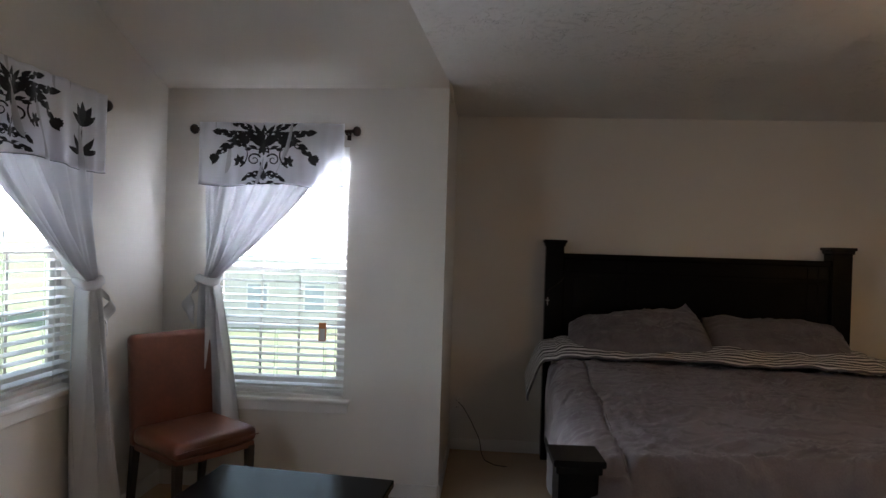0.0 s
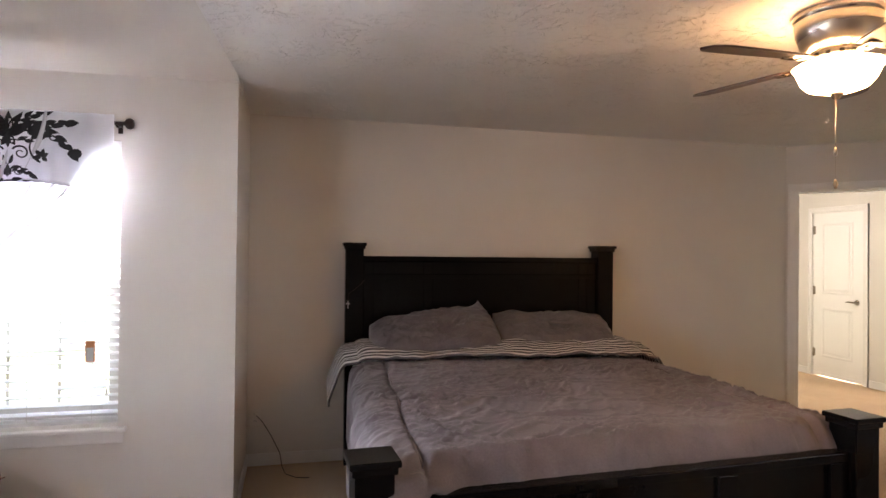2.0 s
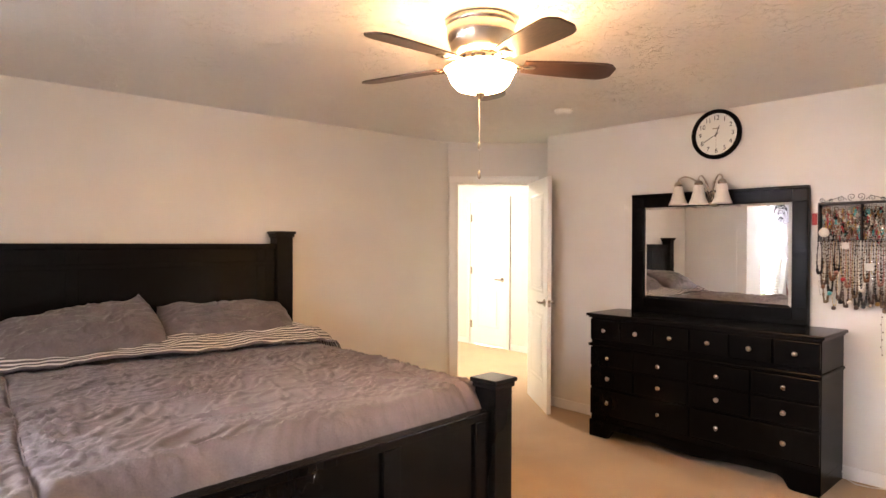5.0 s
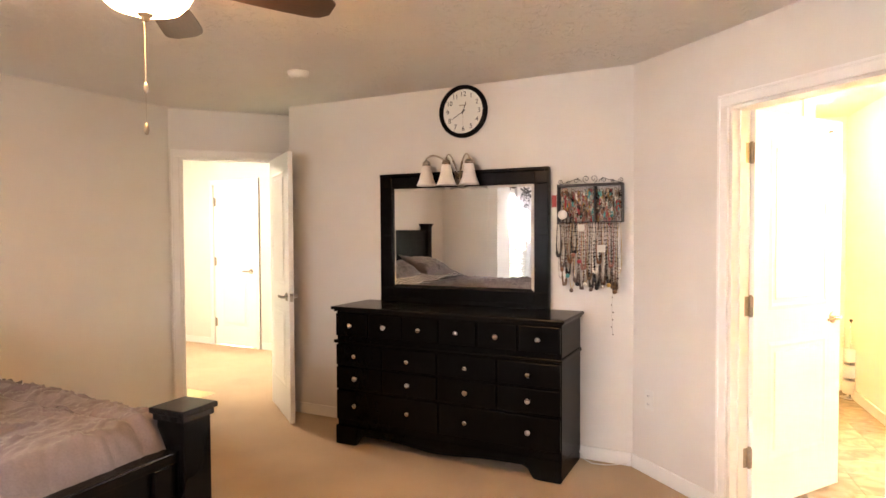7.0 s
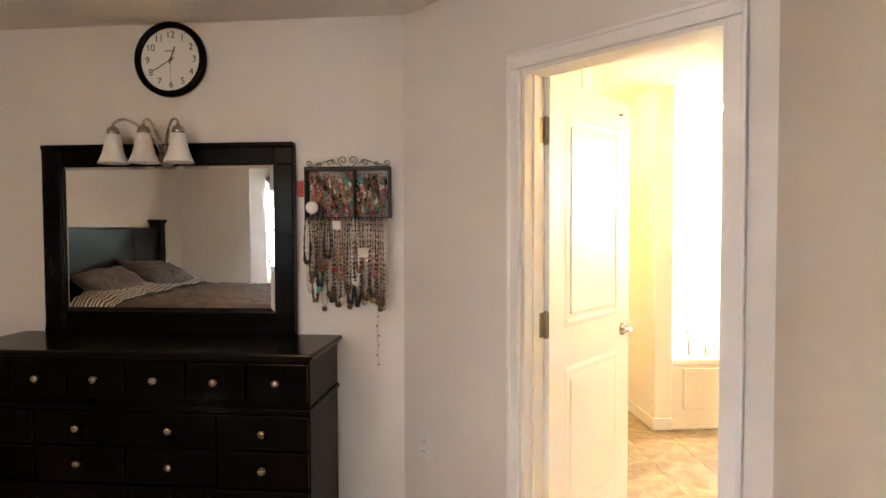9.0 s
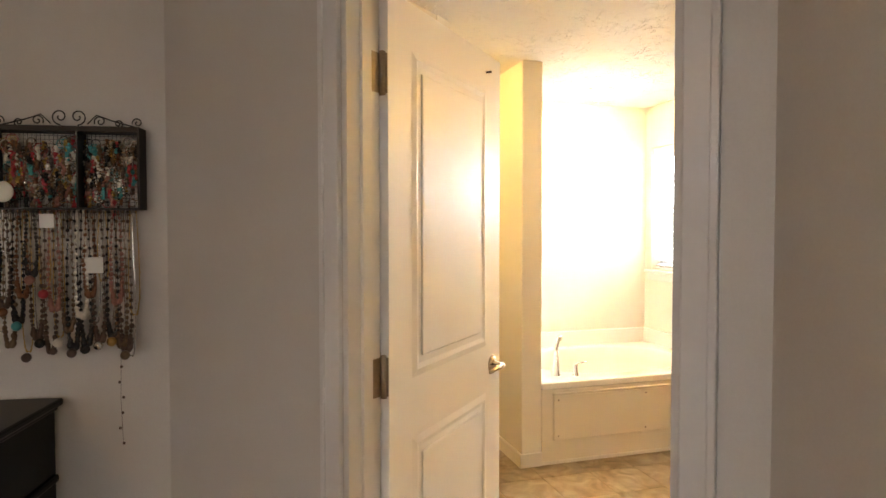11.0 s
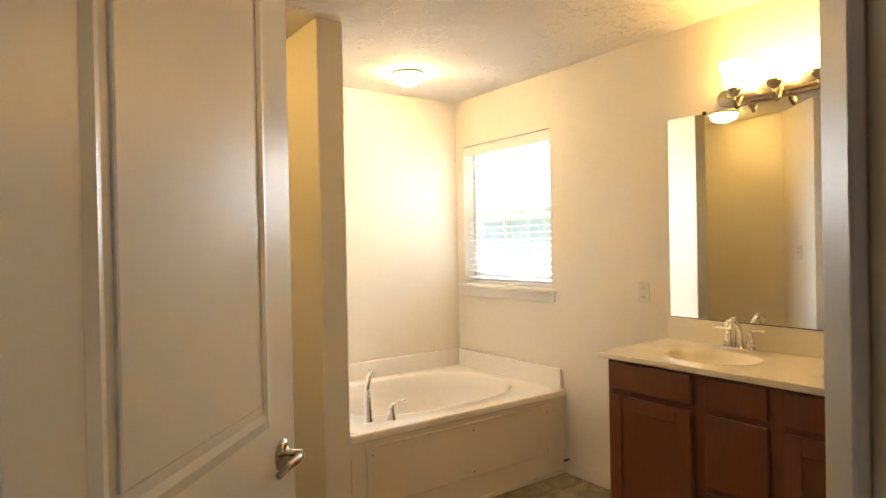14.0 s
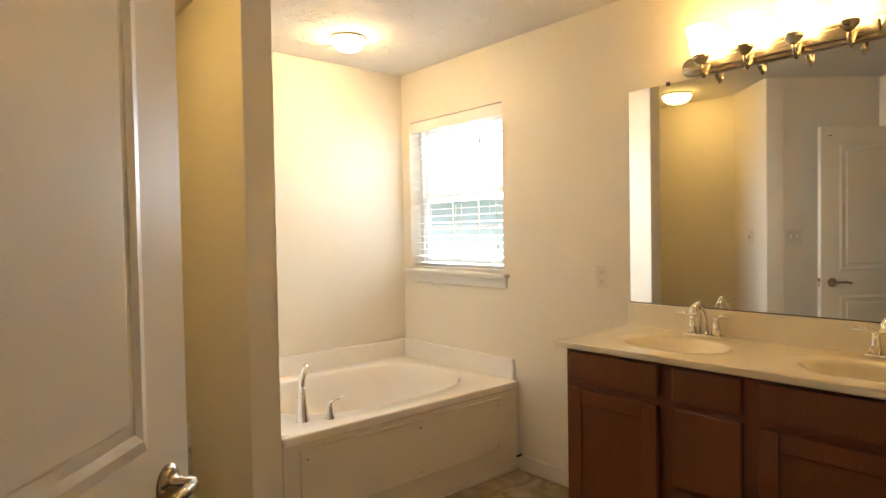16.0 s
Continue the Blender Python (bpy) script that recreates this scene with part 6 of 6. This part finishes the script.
dome("ceiling_light", (*bath(7.295, -1.378), H), "lit round flush ceiling light over the tub", CEILGLOW, 0.088)
dome("ceiling_light", (*bath(6.913, 0.041), H), "lit round flush ceiling light in the toilet alcove", ALCOVEGLOW, 0.11)
dome("ceiling_light", (5.35, 6.2, H), "lit round flush ceiling light in the hallway", HALLGLOW, 0.15)
dome("ceiling_light", (7.25, 4.95, H), "lit round flush ceiling light past the hallway", HALLGLOW, 0.12)

tp = thing("toilet_paper_stand", pose(7.29, -0.27, 0), "chrome standing toilet paper holder with white rolls", "paper holder")
part("base", lathe([(0, 0), (0.075, 0), (0.075, 0.010), (0.02, 0.018), (0, 0.018)], 28), SHINY, tp, "", True)
part("pole", tube([(0, 0, 0.015), (0, 0, 0.66)], 0.006, 10), SHINY, tp, "", True)
part("knob", lathe([(0, 0.655), (0.012, 0.66), (0.012, 0.675), (0, 0.68)], 14), DARKWOOD, tp, "", True)
for k in range(3):
    z = 0.045 + k * 0.135
    part("paper_roll", lathe([(0.02, z), (0.055, z), (0.056, z + 0.01), (0.056, z + 0.10), (0.055, z + 0.11), (0.02, z + 0.11)], 28), SHEETW, tp, "white paper roll", True)
toil = thing("door_stop", BATH @ pose(6.70, BY + 0.015, 0.09), "small dark spring door stop on the baseboard", "door stop")
part("spring", tube([(0, 0, 0), (0, 0.04, 0)], 0.006, 10), BRONZE, toil, "", True)

# ---- outdoors, past the windows ----
setting("ground", B(-400, 400, -400, 400, -3.4, -3.2), GRASS, "green lawn outside the house", "ground")


# opaque pale tone stands in for the sky reflected in the panes
PALEPANE = surface("painted_sky_pane", (0.42, 0.46, 0.50), 0.15, grain=4, vary=0.05)


def far_house(x, y, rz, w, d, h, body, label, rows=(1.0, 3.7)):
    hs = thing("neighbor_house", pose(x, y, -3.2, 0, 0, rz), label, "house", "neighbor houses")
    part("wall", B(-w / 2, w / 2, -d / 2, d / 2, 0, h), body, hs)
    rf = bmesh.new()
    pts = [(-w / 2 - 0.4, -d / 2 - 0.5, h), (w / 2 + 0.4, -d / 2 - 0.5, h), (w / 2 + 0.4, d / 2 + 0.5, h), (-w / 2 - 0.4, d / 2 + 0.5, h), (-w / 2 - 0.4, 0, h + 2.6), (w / 2 + 0.4, 0, h + 2.6)]
    vs = [rf.verts.new(p) for p in pts]
    for f in ((0, 1, 5, 4), (2, 3, 4, 5), (1, 2, 5), (3, 0, 4), (3, 2, 1, 0)):
        rf.faces.new([vs[i] for i in f])
    part("roof", rf, ROOF, hs, "grey shingle roof")
    for zz in rows:
        for k in range(4):
            xx = -w / 2 + (k + 0.5) * w / 4
            wn_ = part("window", B(xx - 0.5, xx + 0.5, -d / 2 - 0.03, -d / 2 + 0.02, zz, zz + 1.3), PALEPANE, hs, "pale window with a painted sky reflection")
            fr = link("frame", box(box(B(xx - 0.58, xx - 0.5, -d / 2 - 0.05, -d / 2 + 0.01, zz - 0.08, zz + 1.38), xx + 0.5, xx + 0.58, -d / 2 - 0.05, -d / 2 + 0.01, zz - 0.08, zz + 1.38), xx - 0.5, xx + 0.5, -d / 2 - 0.05, -d / 2 + 0.01, zz + 1.3, zz + 1.38), WHITE)
            fr.parent = wn_
    return hs


far_house(-14, 36, 8, 12, 9, 5.6, SIDING, "pale sided two-storey house beyond the lawn")
far_house(-30, 14, -60, 12, 9, 5.6, SIDING, "pale sided two-storey house beyond the lawn")
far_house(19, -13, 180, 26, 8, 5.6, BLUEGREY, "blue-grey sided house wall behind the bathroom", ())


def tree(x, y, h, seed, label):
    rnd = random.Random(seed)
    t = thing("tree", pose(x, y, -3.2), label, "tree", "garden trees")
    tr = tube([(0, 0, 0), (0.05, 0.02, h * 0.3), (-0.03, 0.05, h * 0.62), (0.04, 0, h * 0.92)], [0.16, 0.12, 0.07, 0.02], 10)
    for k in range(9):
        a, z = rnd.uniform(0, 6.28), h * rnd.uniform(0.35, 0.8)
        l = h * rnd.uniform(0.18, 0.32)
        tube([(0, 0, z), (l * 0.5 * math.cos(a), l * 0.5 * math.sin(a), z + l * 0.35), (l * math.cos(a), l * math.sin(a), z + l * 0.55)], [0.05, 0.03, 0.01], 6, tr)
    part("trunk", tr, BARK, t, "", True)
    vs, fs = [], []
    for k in range(1500):
        a, c = rnd.uniform(0, 6.28), rnd.gauss(0, 1)
        r = h * 0.30 * rnd.random() ** 0.45 * (1 + 0.35 * math.sin(3 * a + seed))
        z = h * 0.66 + h * 0.17 * c
        p = Vector((r * math.cos(a), r * math.sin(a), z))
        u = Vector((rnd.gauss(0, 1), rnd.gauss(0, 1), rnd.gauss(0, 1))).normalized() * 0.14
        w = u.cross(Vector((rnd.gauss(0, 1), rnd.gauss(0, 1), rnd.gauss(0, 1)))).normalized() * 0.07
        n = len(vs)
        vs += [p - u, p + w, p + u, p - w]
        fs.append((n, n + 1, n + 2, n + 3))
    me = bpy.data.meshes.new("crown")
    me.from_pydata(vs, [], fs)
    me.materials.append(LEAF)
    cr = new("crown", me)
    cr.parent = t


tree(-9.2, 38, 2.6, 5, "small leafy green tree on the lawn")
tree(-16, 8.5, 5.5, 7, "leafy green garden tree on the lawn")

# ---- bathroom floor tiles, last ----
fl = bpy.data.objects["floor_bath"]
tile_me = bpy.data.meshes.new("tile")
bm = B(-0.1502, 0.1502, -0.1502, 0.1502, -0.006, 0.0, 0.0010, 1)
bm.to_mesh(tile_me)
bm.free()
tile_me.materials.append(TILE)
rt = random.Random(11)
for i in range(13):
    for j in range(11):
        x, y = 4.30 + 0.302 * i, -1.95 + 0.302 * j
        if x > 6.85 and y < -0.75:
            continue
        wx, wy = bath(x, y)
        if (wx - B0[0]) * BN[0] + (wy - B0[1]) * BN[1] < 0.20:
            continue
        if y > 0.80:
            continue
        tl = new("tile", tile_me)
        tl.parent = fl
        tl.matrix_local = BATH @ pose(x, y, 0.0, rt.uniform(-0.1, 0.1), rt.uniform(-0.1, 0.1), 90 * rt.randint(0, 3))
setting("threshold", moved(B(0.717, 1.486, 0.03, 0.10, -0.004, 0.008, 0.003), om), NICKEL, "thin metal threshold strip in the bathroom doorway", "threshold")
